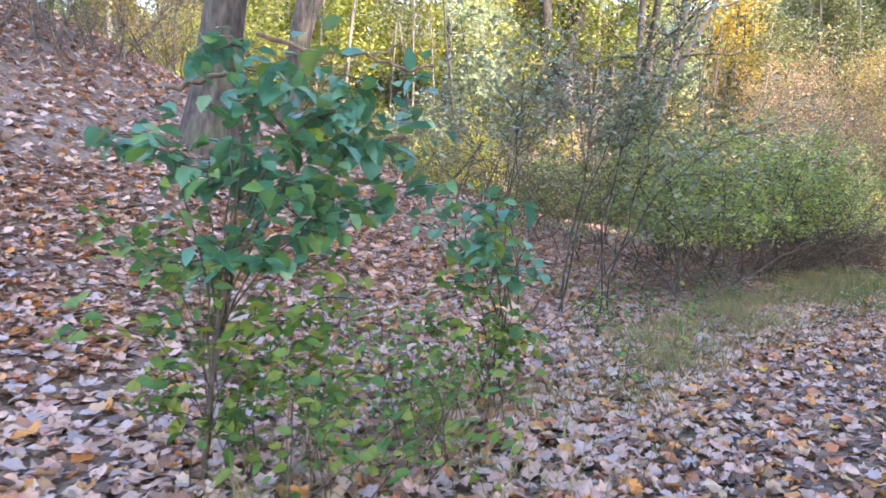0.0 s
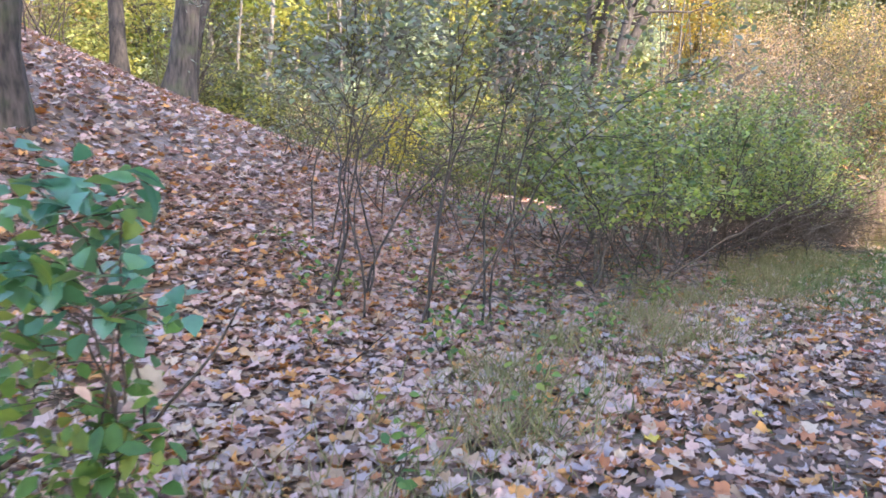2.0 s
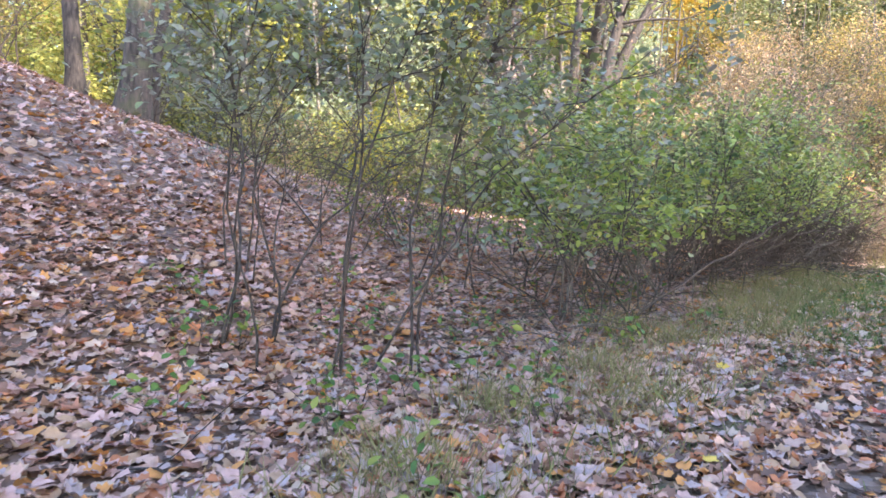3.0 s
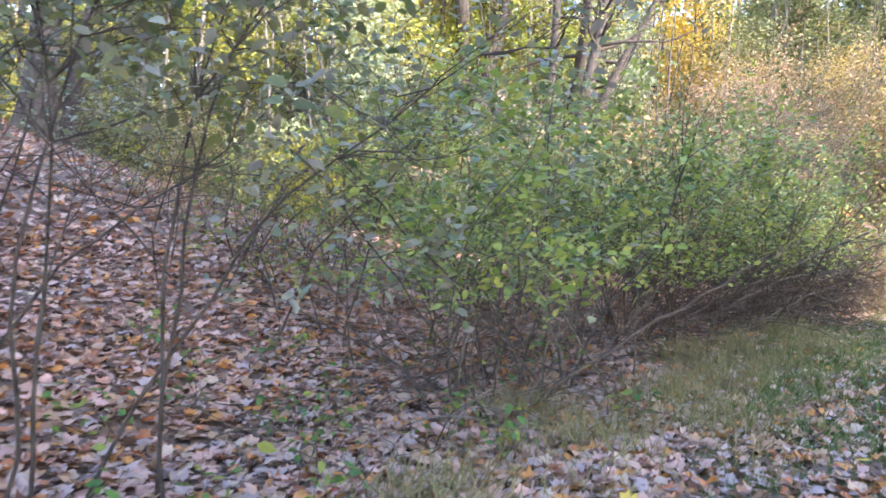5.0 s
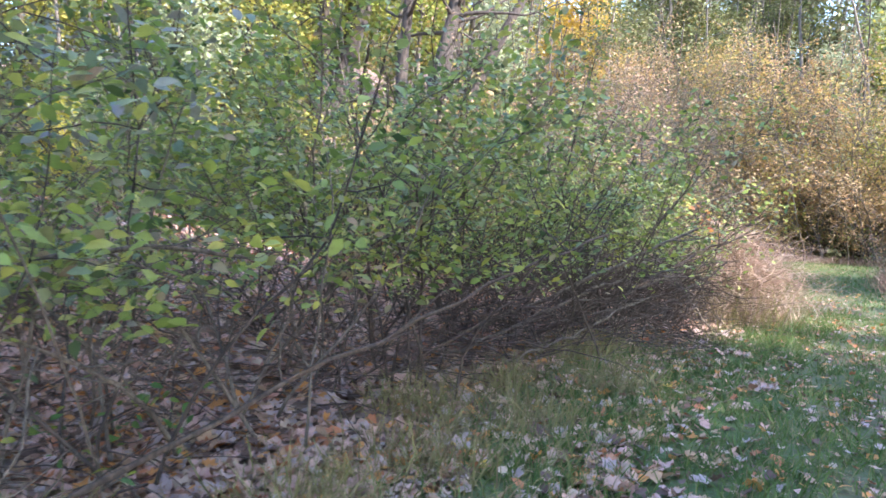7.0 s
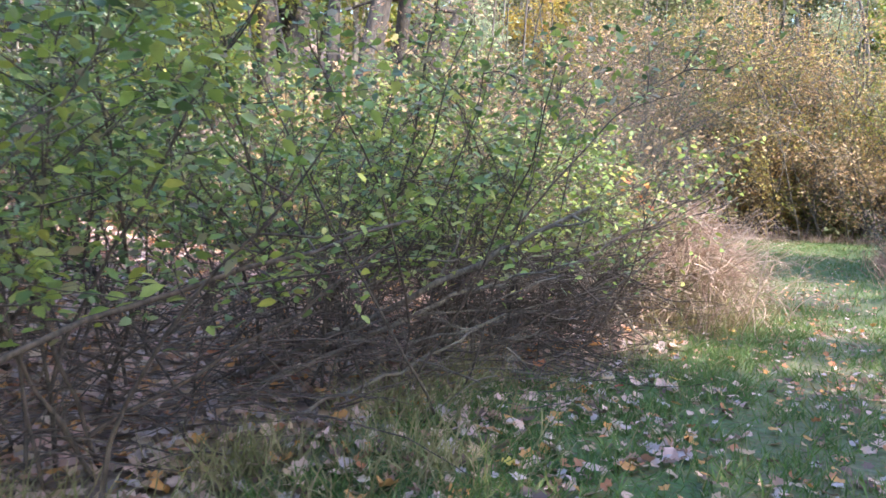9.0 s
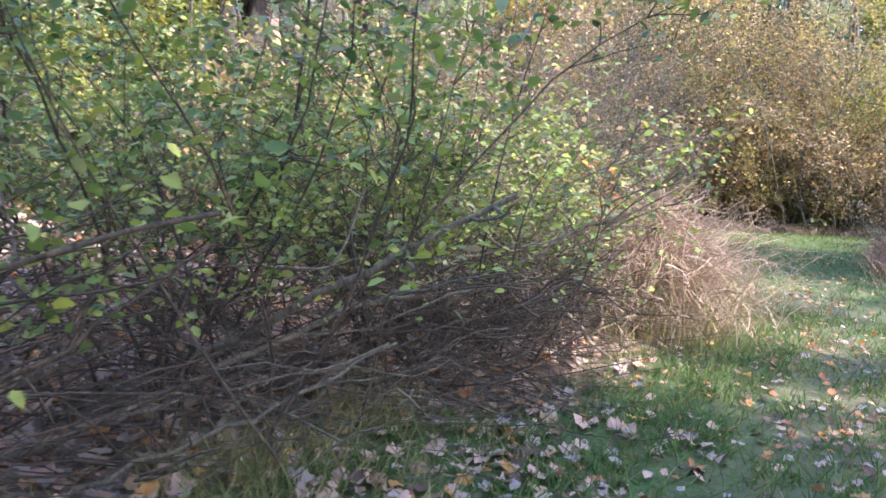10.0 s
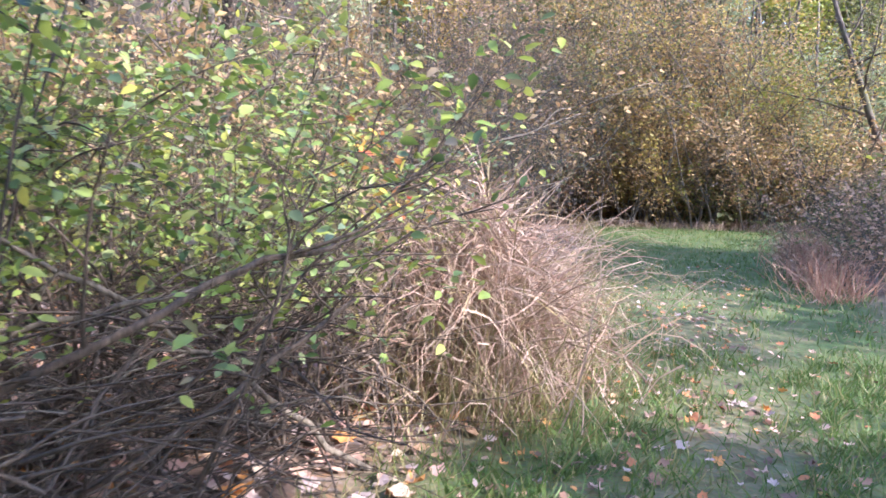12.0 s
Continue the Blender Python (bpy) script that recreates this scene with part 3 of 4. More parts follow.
# the young trees with blue-green leaves beside the trail: every leaf of the crown a part
def young_tree(seed, x, y, label, tips, low_tips, broken, leaf_count):
    """Slender stems; each tip (along, across, height) carries a flat spray of drooping leaves."""
    rng = np.random.default_rng(seed)
    top = thing("young_tree", x, y, label, "tree")
    leaf_me = []
    for k in range(3):
        s = Soup()
        s.add(OVATE[0] * np.array([1, 1.3 + 0.12 * k, 1.0 + 0.6 * k]), OVATE[1])
        leaf_me.append(s.mesh("leaf", MAPLE, True))
    along, across = np.array([0.835, 0.55, 0.0]), np.array([-0.55, 0.835, 0.0])
    rest, low = [], []
    height = max(z for r, f, z in tips)
    trunk_line = wander(rng, (0, 0, -0.05), (0.12, 0.1, 1.0), height * 0.85, 10, 0.09, 0.0)
    soup = Soup()
    tube(soup, trunk_line, np.linspace(0.008 * height, 0.004, 11), 8)
    part_mesh("trunk", soup.mesh("trunk", TWIG, True), top)
    for group, leafy in ((tips, True), (low_tips, False)):
        for r, f, z in group:
            end = along * r + across * f + np.array([0, 0, z])
            foot = trunk_line[min(10, int(10 * 0.5 * z / height))] if leafy or z > 0.8 else along * rng.normal(0.7 * r, 0.1) + across * rng.normal(0.7 * f, 0.1)
            if foot[2] == 0:
                foot[2] = float(ground_z(x + foot[0], y + foot[1])) - top.location.z - 0.04
            t = np.linspace(0, 1, 10)[:, None]
            line = foot + (end - foot) * np.concatenate([t ** 1.7, t ** 1.7, 1 - (1 - t) ** 1.6], 1) + rng.normal(0, 0.012, (10, 3)) * (t > 0)
            soup = Soup()
            tube(soup, line, np.linspace(0.007 if leafy else 0.004, 0.002, 10), 6)
            sites = [line[5:]]
            for _ in range(5):
                way = unit(np.append(rng.normal(0, 1, 2), rng.normal(0.05, 0.15)))
                tw = wander(rng, line[rng.integers(6, 10)], way, rng.uniform(0.12, 0.34), 5, 0.12, -0.05)
                tube(soup, tw, np.linspace(0.004, 0.0015, 6), 4)
                sites.append(tw[1:])
            stem = part_mesh("stem", soup.mesh("stem", TWIG, True), top)
            sites = np.concatenate(sites)
            for q in sites[rng.choice(len(sites), leaf_count if leafy else 0)] + rng.normal(0, 0.03, (leaf_count if leafy else 0, 3)):
                ob = new("leaf", leaf_me[rng.integers(0, 3)])
                ob.parent = stem
                sc = rng.uniform(0.09, 0.175)
                ob.matrix_basis = Matrix.LocRotScale(Vector(q), Euler((rng.normal(0, 0.35), rng.uniform(0.15, 1.15), rng.uniform(0, 2 * math.pi))), Vector((sc, sc, sc)))
            (rest if leafy else low).append(sites[rng.choice(len(sites), 34 if leafy else 44)] + rng.normal(0, 0.06, (34 if leafy else 44, 3)))
    soup = Soup()
    p = np.concatenate(rest)
    scatter(soup, OVATE, p, rng.uniform(0.07, 0.14, len(p)), rng, 0.6, narrow=rng.uniform(0.09, 0.16, len(p)))
    part_mesh("foliage", soup.mesh("foliage", MAPLE_REST), top, kind="stuff")
    soup = Soup()
    p = np.concatenate(low)
    scatter(soup, OVATE, p, rng.uniform(0.06, 0.125, len(p)), rng, 0.7)
    part_mesh("lower_foliage", soup.mesh("lower_foliage", SEEDLING), top, "lighter green lower leaves", kind="stuff")
    for a, b, r in broken:
        pts = np.linspace(a, b, 8) + rng.normal(0, 0.012, (8, 3))
        pts[:, 2] += 0.04 * (np.linspace(-1, 1, 8) ** 2 - 1)
        soup = Soup()
        tube(soup, pts, np.linspace(r, r * 0.7, 8), 8, True)
        part_mesh("broken_branch", soup.mesh("broken_branch", STICK, True), top, "bare broken brown branch")


young_tree(5, -2.85, 2.25, "young tree with drooping blue-green leaves and broken branches",
           [(0.17, 0.1, 2.2), (0.4, -0.1, 2.12), (0.88, 0.25, 2.1), (0.6, 0.05, 1.87), (-0.05, 0.15, 1.75), (-0.28, -0.05, 1.72), (0.98, 0.2, 1.76), (0.48, -0.15, 1.5),
            (1.1, 0.35, 1.55), (0.76, 0.0, 1.42), (0.2, 0.3, 1.62), (0.9, 0.5, 1.9), (0.3, 0.0, 1.32)],
           [(-0.42, 0.1, 1.2), (-0.1, 0.0, 1.15), (0.55, 0.2, 1.15), (-0.6, 0.2, 0.85), (0.02, 0.1, 0.85), (0.3, -0.1, 0.9), (0.2, 0.2, 0.6), (0.55, 0.1, 0.7), (-0.25, -0.1, 0.6), (0.1, 0.0, 0.4),
            (0.75, 0.3, 0.95), (-0.7, 0.4, 1.2)],
           [((0.23, 0.44, 1.70), (0.51, 0.87, 1.81), 0.016), ((-0.15, 0.44, 2.31), (0.24, 0.89, 2.26), 0.014), ((0.24, 0.89, 2.26), (0.53, 1.13, 2.22), 0.011), ((0.24, 0.89, 2.26), (0.36, 1.05, 2.36), 0.009),
            ((-0.45, 0.05, 2.0), (-0.2, 0.3, 2.12), 0.018), ((0.05, 0.1, 2.1), (0.2, 0.42, 1.72), 0.014)], 20)
young_tree(6, -2.45, 4.15, "small young tree with blue-green leaves over the verge",
           [(-0.2, 0.0, 1.5), (0.2, 0.2, 1.4), (0.0, -0.2, 1.2), (-0.4, 0.1, 1.25), (0.35, 0.0, 1.1)],
           [(-0.1, 0.0, 0.9), (0.15, 0.1, 0.7), (-0.25, 0.1, 0.6), (0.3, -0.1, 0.55)], [], 9)

# seedlings and weeds on the wood's edge
_rng = np.random.default_rng(31)
for k in range(44):
    sx, sy = (_rng.uniform(-3.0, -1.9), _rng.uniform(2.2, 4.2)) if k < 15 else (_rng.uniform(-5.5, -1.6), _rng.uniform(4.5, 14))
    shrub(300 + k, sx, sy, "low green seedling with soft oval leaves among fallen leaves", 3, 0.75 if k < 15 else 0.4, 0.005, 0.35, 4, 0.28, 0, 0.1, 60 if k < 15 else 30, 0.075, SEEDLING, TWIG, 0.08,
          foot=0.06, name="seedling", group="seedlings")

# a dry seedling that holds one pale withered leaf
_holder = shrub(345, -2.38, 4.5, "dry seedling holding one large pale withered leaf", 2, 0.8, 0.006, 0.2, 4, 0.25, 1, 0.1, 14, 0.08, LITTER_WOOD, TWIG, 0.3, foot=0.04, name="seedling")
_s = Soup()
_s.add(*MAPLES[1])
_leaf = part_mesh("withered_leaf", _s.mesh("withered_leaf", leaf_material("pale_withered_leaf", [(0.62, 0.52, 0.46), (0.68, 0.58, 0.52)], 0.6, 0.3)), _holder, "pale withered leaf")
_leaf.matrix_basis = pose(0.07, -0.05, 0.70, 55, 10, 35) @ Matrix.Scale(0.17, 4)

# the bare-stemmed shrubs past it, leafy only at the top
SPARSE = "twiggy shrub with dark bare stems and sparse grey-green leaves on top"
for k, (sx, sy, n) in enumerate([(-4.66, 8.3, 2), (-4.1, 8.2, 1), (-4.5, 8.75, 2), (-3.9, 8.7, 1), (-3.65, 8.8, 2), (-3.46, 9.1, 2)]):
    shrub(410 + k, sx, sy, SPARSE, n, 3.4, 0.013, 0.25, 11, 1.1, 6, 0.55, 640, 0.08, (BLUISH, BLUISH, OLIVE)[k % 3], BARK_DARK, 2.0, heading=0.55, wobble=0.15, lift=0.02, bare=0.62, foot=0.1, group="bare-stemmed shrubs", gamma=1.0, jitter=0.12)
for k, (sx, sy) in enumerate([(-5.6, 9.8), (-6.3, 11.5), (-4.9, 12.0), (-7.2, 13.0), (-5.5, 13.6)]):
    shrub(420 + k, sx, sy, "thin leggy shrub with tangled grey twigs and leaves on top", 4, 3.6, 0.012, 0.36, 11, 1.1, 5, 0.5, 520, 0.075, BLUISH, TWIG, 1.9, wobble=0.17, bare=0.35, foot=0.25, group="leggy shrubs")

for k in range(7):
    shrub(740 + k, -11.2 - 0.5 * k, 4.4 + 0.75 * k, "grey twiggy shrub on the wooded slope", 6, 3.0, 0.018, 0.4, 9, 1.2, 4, 0.6, 180, 0.09, (RUSTY, OLIVE, LIME)[k % 3], TWIG_GREY, 0.5, wobble=0.14, bare=0.12, foot=0.4, group="slope shrubs", shape=CHIP)
for k, (sx, sy) in enumerate([(-2.7, 11.5), (-3.3, 12.1), (-2.9, 12.8), (-2.3, 12.5)]):
    shrub(750 + k, sx, sy, "leggy shrub with dark stems and large drooping leaves", 2, 2.8, 0.012, 0.38, 8, 0.9, 3, 0.35, 190, 0.10, BUSH if k % 2 else BLUISH, BARK_DARK, 0.9, wobble=0.13, bare=0.25, foot=0.2, group="leggy shrubs beside the verge", tilt=1.0)
for k in range(12):
    sx, sy = -15.5 - 1.3 * (k % 5) - 0.6 * (k // 5), 6.5 + 0.95 * k
    shrub(720 + k, sx, sy, "grey twiggy shrub on the crest of the slope", 5, 3.6, 0.02, 0.4, 8, 1.3, 4, 0.6, 260, 0.10, (RUSTY, OLIVE, GOLD)[k % 3], TWIG, 0.5, wobble=0.13, bare=0.15, foot=0.4, group="crest shrubs", shape=CHIP)

for k, (sx, sy) in enumerate([(-10.5, 13.6), (-9.5, 12.5), (-9.4, 14.4), (-8.6, 13.1), (-7.8, 13.6), (-8.2, 14.8), (-7.0, 13.9), (-6.3, 14.5), (-6.8, 15.4), (-5.6, 14.5), (-5.9, 12.7), (-11.5, 15.0), (-10.2, 15.6)]):
    shrub(780 + k, sx, sy, "low tangled undergrowth with grey twigs and small dull leaves", 5, 1.6, 0.009, 0.4, 6, 0.6, 3, 0.35, 480, 0.065, (OLIVE, BLUISH, LIME, RUSTY)[k % 4], TWIG, 0.15, wobble=0.15, bare=0.15, foot=0.35, group="undergrowth on the bank")

# the looser green bushes in front of the dense thicket
for k, (sx, sy, n, h) in enumerate([(-2.9, 12.4, 5, 2.1), (-3.7, 13.2, 5, 2.3), (-2.5, 13.6, 6, 2.2), (-4.6, 14.6, 6, 2.5), (-3.3, 14.8, 7, 2.5), (-5.8, 15.8, 6, 2.7)]):
    shrub(440 + k, sx, sy, "loose green bush with yellowing leaves on arching twigs", n, h * 1.36, 0.014, 0.40, 8, 0.95, 4, 0.4, 1700, 0.085, BUSH, TWIG_GREY, 0.85, wobble=0.13, bare=0.25, foot=0.28,
          group="green bushes", gamma=1.3)

# the dense thicket with its dark tangled foot
for k, (sx, sy, h) in enumerate([(-2.2, 15.4, 2.3), (-2.9, 16.3, 2.5), (-1.9, 16.9, 2.3), (-2.8, 17.8, 2.6), (-1.8, 18.3, 2.3), (-4.2, 17.0, 2.7), (-2.3, 19.3, 2.5), (-1.7, 19.6, 2.1), (-3.7, 18.8, 2.7), (-5.2, 18.4, 2.8), (-1.7, 20.6, 2.0), (-1.35, 20.3, 1.6), (-1.3, 21.2, 1.4), (-1.9, 21.7, 1.9), (-2.7, 20.8, 2.3), (-3.4, 22.0, 2.2), (-2.2, 20.1, 2.0), (-1.05, 20.75, 1.1), (-3.3, 19.8, 2.2), (-4.5, 19.6, 2.4), (-4.1, 20.8, 2.3), (-4.6, 16.0, 2.3)]):
    sx += 0.25 * float(smooth(17.2, 18.6, sy)) * float(smooth(-3.5, -1.8, sx))
    shrub(470 + k, sx, sy, "dense thicket bush with dark tangled twigs and green leaves above", 9, h * (1.3 if sx < -1.6 else 1.05), 0.013, 0.42 if sx < -1.6 else 0.24, 8, 0.8 if sx < -1.6 else 0.6, 4, 0.45, 1700 if sx < -1.6 else 350, 0.072, BUSH_DARK if k % 2 else BUSH, TWIG, 0.8 if sx < -1.6 else 0.6, wobble=0.13,
          bare=0.15, foot=0.35, group="thicket bushes", gamma=1.25, heading=None)


def dead_twigs(seed, x0, x1, y0, y1, n, bark, high=0.7, longest=1.5):
    """Dead twigs lying across one another in a low tangle, most of them nearly level."""
    rng = np.random.default_rng(seed)
    soup = Soup()
    for _ in range(n):
        x, y = rng.uniform(x0, x1), rng.uniform(y0, y1)
        h = rng.normal(0.7, 1.0) + math.pi * rng.integers(0, 2)
        d = np.array([math.cos(h), math.sin(h), rng.normal(0.12, 0.3)])
        line = wander(rng, (x, y, float(ground_z(x, y)) + high * rng.uniform(0.0, 1.0) ** 1.5), d / np.linalg.norm(d), rng.uniform(0.35, longest), 7, 0.15, -0.015)
        line[:, 2] = np.maximum(line[:, 2], ground_z(line[:, 0], line[:, 1]) + 0.01)
        tube(soup, line, np.linspace(rng.uniform(0.003, 0.009), 0.0018, 8), 4)
    tagged(new("brushwood", soup.mesh("brushwood", bark, True)), "dry grey-brown twigs tangled low inside the thicket", "twigs", kind="stuff")


dead_twigs(61, -3.0, -1.5, 15.3, 18.6, 330, TWIG_RED, 1.0)
dead_twigs(63, -1.8, -0.35, 18.2, 21.3, 620, TWIG, 0.95)
dead_twigs(64, -2.4, -0.4, 16.8, 19.8, 130, TWIG_GREY, 1.1)
dead_twigs(62, -4.2, -2.1, 11.5, 15.3, 150, TWIG_RED, 0.6)
dead_twigs(65, -4.4, -2.1, 9.8, 12.5, 90, TWIG_GREY, 0.3, 0.9)


# long leaning branches through the thicket
def long_branch(seed, pts, r, label, bark=TWIG_GREY, side=4):
    rng = np.random.default_rng(seed)
    ctrl = np.array(pts, float)
    ctrl[:, 2] -= hollow(ctrl[:, 0], ctrl[:, 1])
    t = np.linspace(0, len(ctrl) - 1, 16)
    line = np.stack([np.interp(t, np.arange(len(ctrl)), ctrl[:, k]) for k in range(3)], 1)
    line[1:-1] = (line[:-2] + 2 * line[1:-1] + line[2:]) / 4
    line[1:-1] += rng.normal(0, 0.015, (14, 3))
    top = thing("fallen_branch", ctrl[0, 0], ctrl[0, 1], label, "branch", "leaning branches")
    org = np.array(top.location)
    soup = Soup()
    tube(soup, line - org, np.linspace(r, r * 0.55, 16), 8, True, 0.06, rng)
    limb = part_mesh("limb", soup.mesh("limb", bark, True), top)
    for _ in range(side):
        i = rng.integers(5, 15)
        way = unit(line[i] - line[i - 1]) + rng.normal(0, 0.5, 3)
        soup = Soup()
        tube(soup, wander(rng, line[i] - org, way / np.linalg.norm(way), rng.uniform(0.4, 1.0), 6, 0.12), np.linspace(r * 0.4, r * 0.12, 7), 5)
        part_mesh("side_branch", soup.mesh("side_branch", bark, True), limb)


BRANCH = "long leaning branch with greyish weathered bark"
for k, (pts, r) in enumerate([
        (((-2.95, 17.1, 0.0), (-1.7, 17.5, 0.62), (-0.9, 17.7, 1.1), (-0.3, 17.9, 1.43)), 0.03),
        (((-2.6, 16.6, 0.0), (-1.9, 17.2, 0.35), (-1.3, 17.9, 0.75), (-1.0, 18.1, 0.8)), 0.026),
        (((-2.5, 11.5, 0.0), (-1.9, 13.0, 0.55), (-1.35, 14.6, 1.0), (-0.9, 16.3, 1.35)), 0.018),
        (((-3.2, 12.0, 0.0), (-3.0, 12.2, 1.25), (-2.5, 12.8, 1.3), (-2.05, 13.3, 1.15)), 0.018),
        (((-2.6, 15.0, 0.0), (-1.9, 15.8, 0.5), (-1.2, 16.6, 1.2)), 0.016),
        (((-2.2, 17.9, 0.0), (-1.2, 18.6, 0.55), (-0.4, 19.4, 1.15), (-0.1, 19.8, 1.25)), 0.022),
        (((-1.6, 18.6, 0.0), (-0.7, 19.3, 0.4), (-0.1, 20.0, 1.0)), 0.02),
        (((-2.4, 18.6, 0.0), (-1.6, 19.1, 0.8), (-0.7, 19.7, 1.05)), 0.02),
        (((-0.25, 20.5, 0.0), (-0.75, 19.8, 0.75), (-1.35, 19.1, 1.4)), 0.018),
        (((-2.0, 16.2, 0.0), (-1.4, 17.0, 0.25), (-0.9, 17.7, 0.6)), 0.016),
        (((-4.6, 13.1, 0.0), (-4.35, 13.35, 0.12), (-4.3, 13.4, 0.5), (-4.45, 13.2, 0.95)), 0.022)]):
    long_branch(520 + k, pts, r, BRANCH, TWIG if k in (2, 4, 5, 6, 10) else TWIG_GREY)

# slender upright saplings above the thicket's end
for k, (sx, sy, h) in enumerate([(-0.95, 18.8, 3.0), (-1.3, 19.0, 2.9)]):
    shrub(540 + k, sx, sy, "slender upright sapling with small green leaves", 1, h, 0.013, 0.06, 7, 0.4, 2, 0.2, 200, 0.07, BUSH, BARK_DARK, 0.9, wobble=0.045, foot=0.02, name="sapling", group="saplings")


# the clump of dry grass at the thicket's end
def dry_clump():
    rng = np.random.default_rng(71)
    top = thing("dry_grass_clump", -0.12, 22.1, "tall clump of pinkish dry grass slumped towards the trail", "grass")
    soup = Soup()
    for _ in range(2400):
        a, r = rng.uniform(0, 2 * math.pi), abs(rng.normal(0, 0.38))
        p = np.array([r * math.cos(a), 1.2 * r * math.sin(a), 0.0])
        d = unit(np.array([0.25 * math.cos(a) + rng.normal(0.05, 0.3), 0.22 * math.sin(a) + rng.normal(-0.03, 0.3), 1.2]))
        L, n = rng.uniform(0.5, 1.95), 9
        out = np.array([0.75 * math.cos(a) + 0.3 + rng.normal(0, 0.4), 0.75 * math.sin(a) - 0.15 + rng.normal(0, 0.4), 0.0])
        pts = [p]
        for i in range(n):
            k = (i / n) ** 2
            d = unit(d + 0.12 * k * out + np.array([0, 0, -0.75 * k * rng.uniform(0.3, 1.7)]) + rng.normal(0, 0.13, 3))
            p = p + d * L / n
            pts.append(p)
        pts = np.array(pts)
        pts[:, 2] = np.maximum(pts[:, 2], 0.02 + 0.03 * rng.uniform())
        s = unit(np.cross(pts[-1] - pts[0], rng.normal(0, 1, 3)))
        w = np.linspace(1, 0.3, n + 1)[:, None] * 0.005 * rng.uniform(0.5, 1.5)
        v = np.concatenate([pts + s * w, pts - s * w])
        k = np.arange(n)
        soup.add(v, np.stack([k, k + 1, k + n + 2, k + n + 1], 1))
    for _ in range(2200):
        a, r = rng.uniform(0, 2 * math.pi), abs(rng.normal(0, 0.42))
        p = np.array([r * math.cos(a) + 0.05, 1.2 * r * math.sin(a), rng.uniform(0.15, 1.5 - 0.9 * min(r, 1.2))])
        pts = wander(rng, p, unit(rng.normal(0, 1, 3) + np.array([0.3 * math.cos(a), 0.3 * math.sin(a), 0.1])), rng.uniform(0.2, 0.6), 4, 0.2, -0.1)
        pts[:, 2] = np.maximum(pts[:, 2], 0.03)
        s = unit(np.cross(pts[-1] - pts[0], rng.normal(0, 1, 3))) * 0.005
        k = np.arange(4)
        soup.add(np.concatenate([pts + s, pts - s]), np.stack([k, k + 1, k + 6, k + 5], 1))
    part_mesh("straw", soup.mesh("straw", STRAW), top, kind="stuff")
    soup = Soup()
    for _ in range(2000):
        a, r = rng.uniform(0, 2 * math.pi), abs(rng.normal(0, 0.5))
        q = np.array([[r * math.cos(a), 1.25 * r * math.sin(a), 0]])
        scatter(soup, BLADE, q, [rng.uniform(0.25, 1.0)], rng, 0.35, narrow=0.009, upright=0.3)
    part_mesh("undergrowth", soup.mesh("undergrowth", DRY), top, "olive green lower blades", kind="stuff")
    for _ in range(26):
        soup = Soup()
        a = rng.uniform(0, 2 * math.pi)
        d = np.array([0.5 * math.cos(a), 0.5 * math.sin(a), 1.0])
        tube(soup, wander(rng, (0.3 * math.cos(a), 0.4 * math.sin(a), 0.5), d / np.linalg.norm(d), rng.uniform(0.9, 1.5), 9, 0.12, -0.12), np.linspace(0.006, 0.002, 10), 4)
        part_mesh("cane", soup.mesh("cane", STRAW, True), top, "thin arching dead cane")
    soup = Soup()
    p = leaf_sites(rng, np.array([[0.3 * math.cos(q) - 0.3, 0.5 * math.sin(q) - 0.2, 0.2 + 0.2 * q] for q in np.linspace(0, 6.2, 30)]), 330, 0.1, 0.22)
    scatter(soup, OVATE, p, rng.uniform(0.03, 0.07, 330), rng, 0.8)
    part_mesh("weed_leaves", soup.mesh("weed_leaves", LIME), top, "yellow-green weed leaves grown through it", kind="stuff")
    soup = Soup()
    for cx, cy, cz in ((-0.5, -0.6, 1.55), (-0.35, -0.5, 1.35), (-0.65, -0.5, 1.75)):
        scatter(soup, OVATE, np.array([cx, cy, cz]) + rng.normal(0, 0.13, (26, 3)), rng.uniform(0.06, 0.11, 26), rng, 0.7)
    part_mesh("creeper_leaves", soup.mesh("creeper_leaves", leaf_material("creeper_leaves", [RED, ORANGE, YELLOW, (0.36, 0.36, 0.07), PINK], 0.45, 0.4)), top, "red and orange creeper leaves", kind="stuff")


dry_clump()

# taller tufts at the edge of the cut grass
for k, (tx, ty) in enumerate([(-1.25, 13.6), (-1.55, 12.8), (-1.0, 14.7), (-1.7, 11.4), (-0.75, 16.2), (-2.0, 9.9), (-2.2, 8.6), (-1.5, 9.3), (-2.4, 11.8), (-1.9, 14.6), (-1.6, 15.7), (-1.35, 17.0), (-1.3, 18.0), (-2.1, 7.2), (-1.7, 6.3), (-1.0, 12.2)]):
    _r = np.random.default_rng(560 + k)
    tuft = thing("grass_tuft", tx, ty, "olive tuft of uncut dry grass beside the trail", "grass", "grass tufts")
    soup = Soup()
    scatter(soup, BLADE, np.concatenate([_r.normal(0, 0.2, (260, 2)), np.full((260, 1), -0.02)], 1), _r.uniform(0.1, 0.38, 260), _r, 0.55, narrow=0.010, upright=0.25)
    part_mesh("sward", soup.mesh("sward", DRY), tuft, kind="stuff")

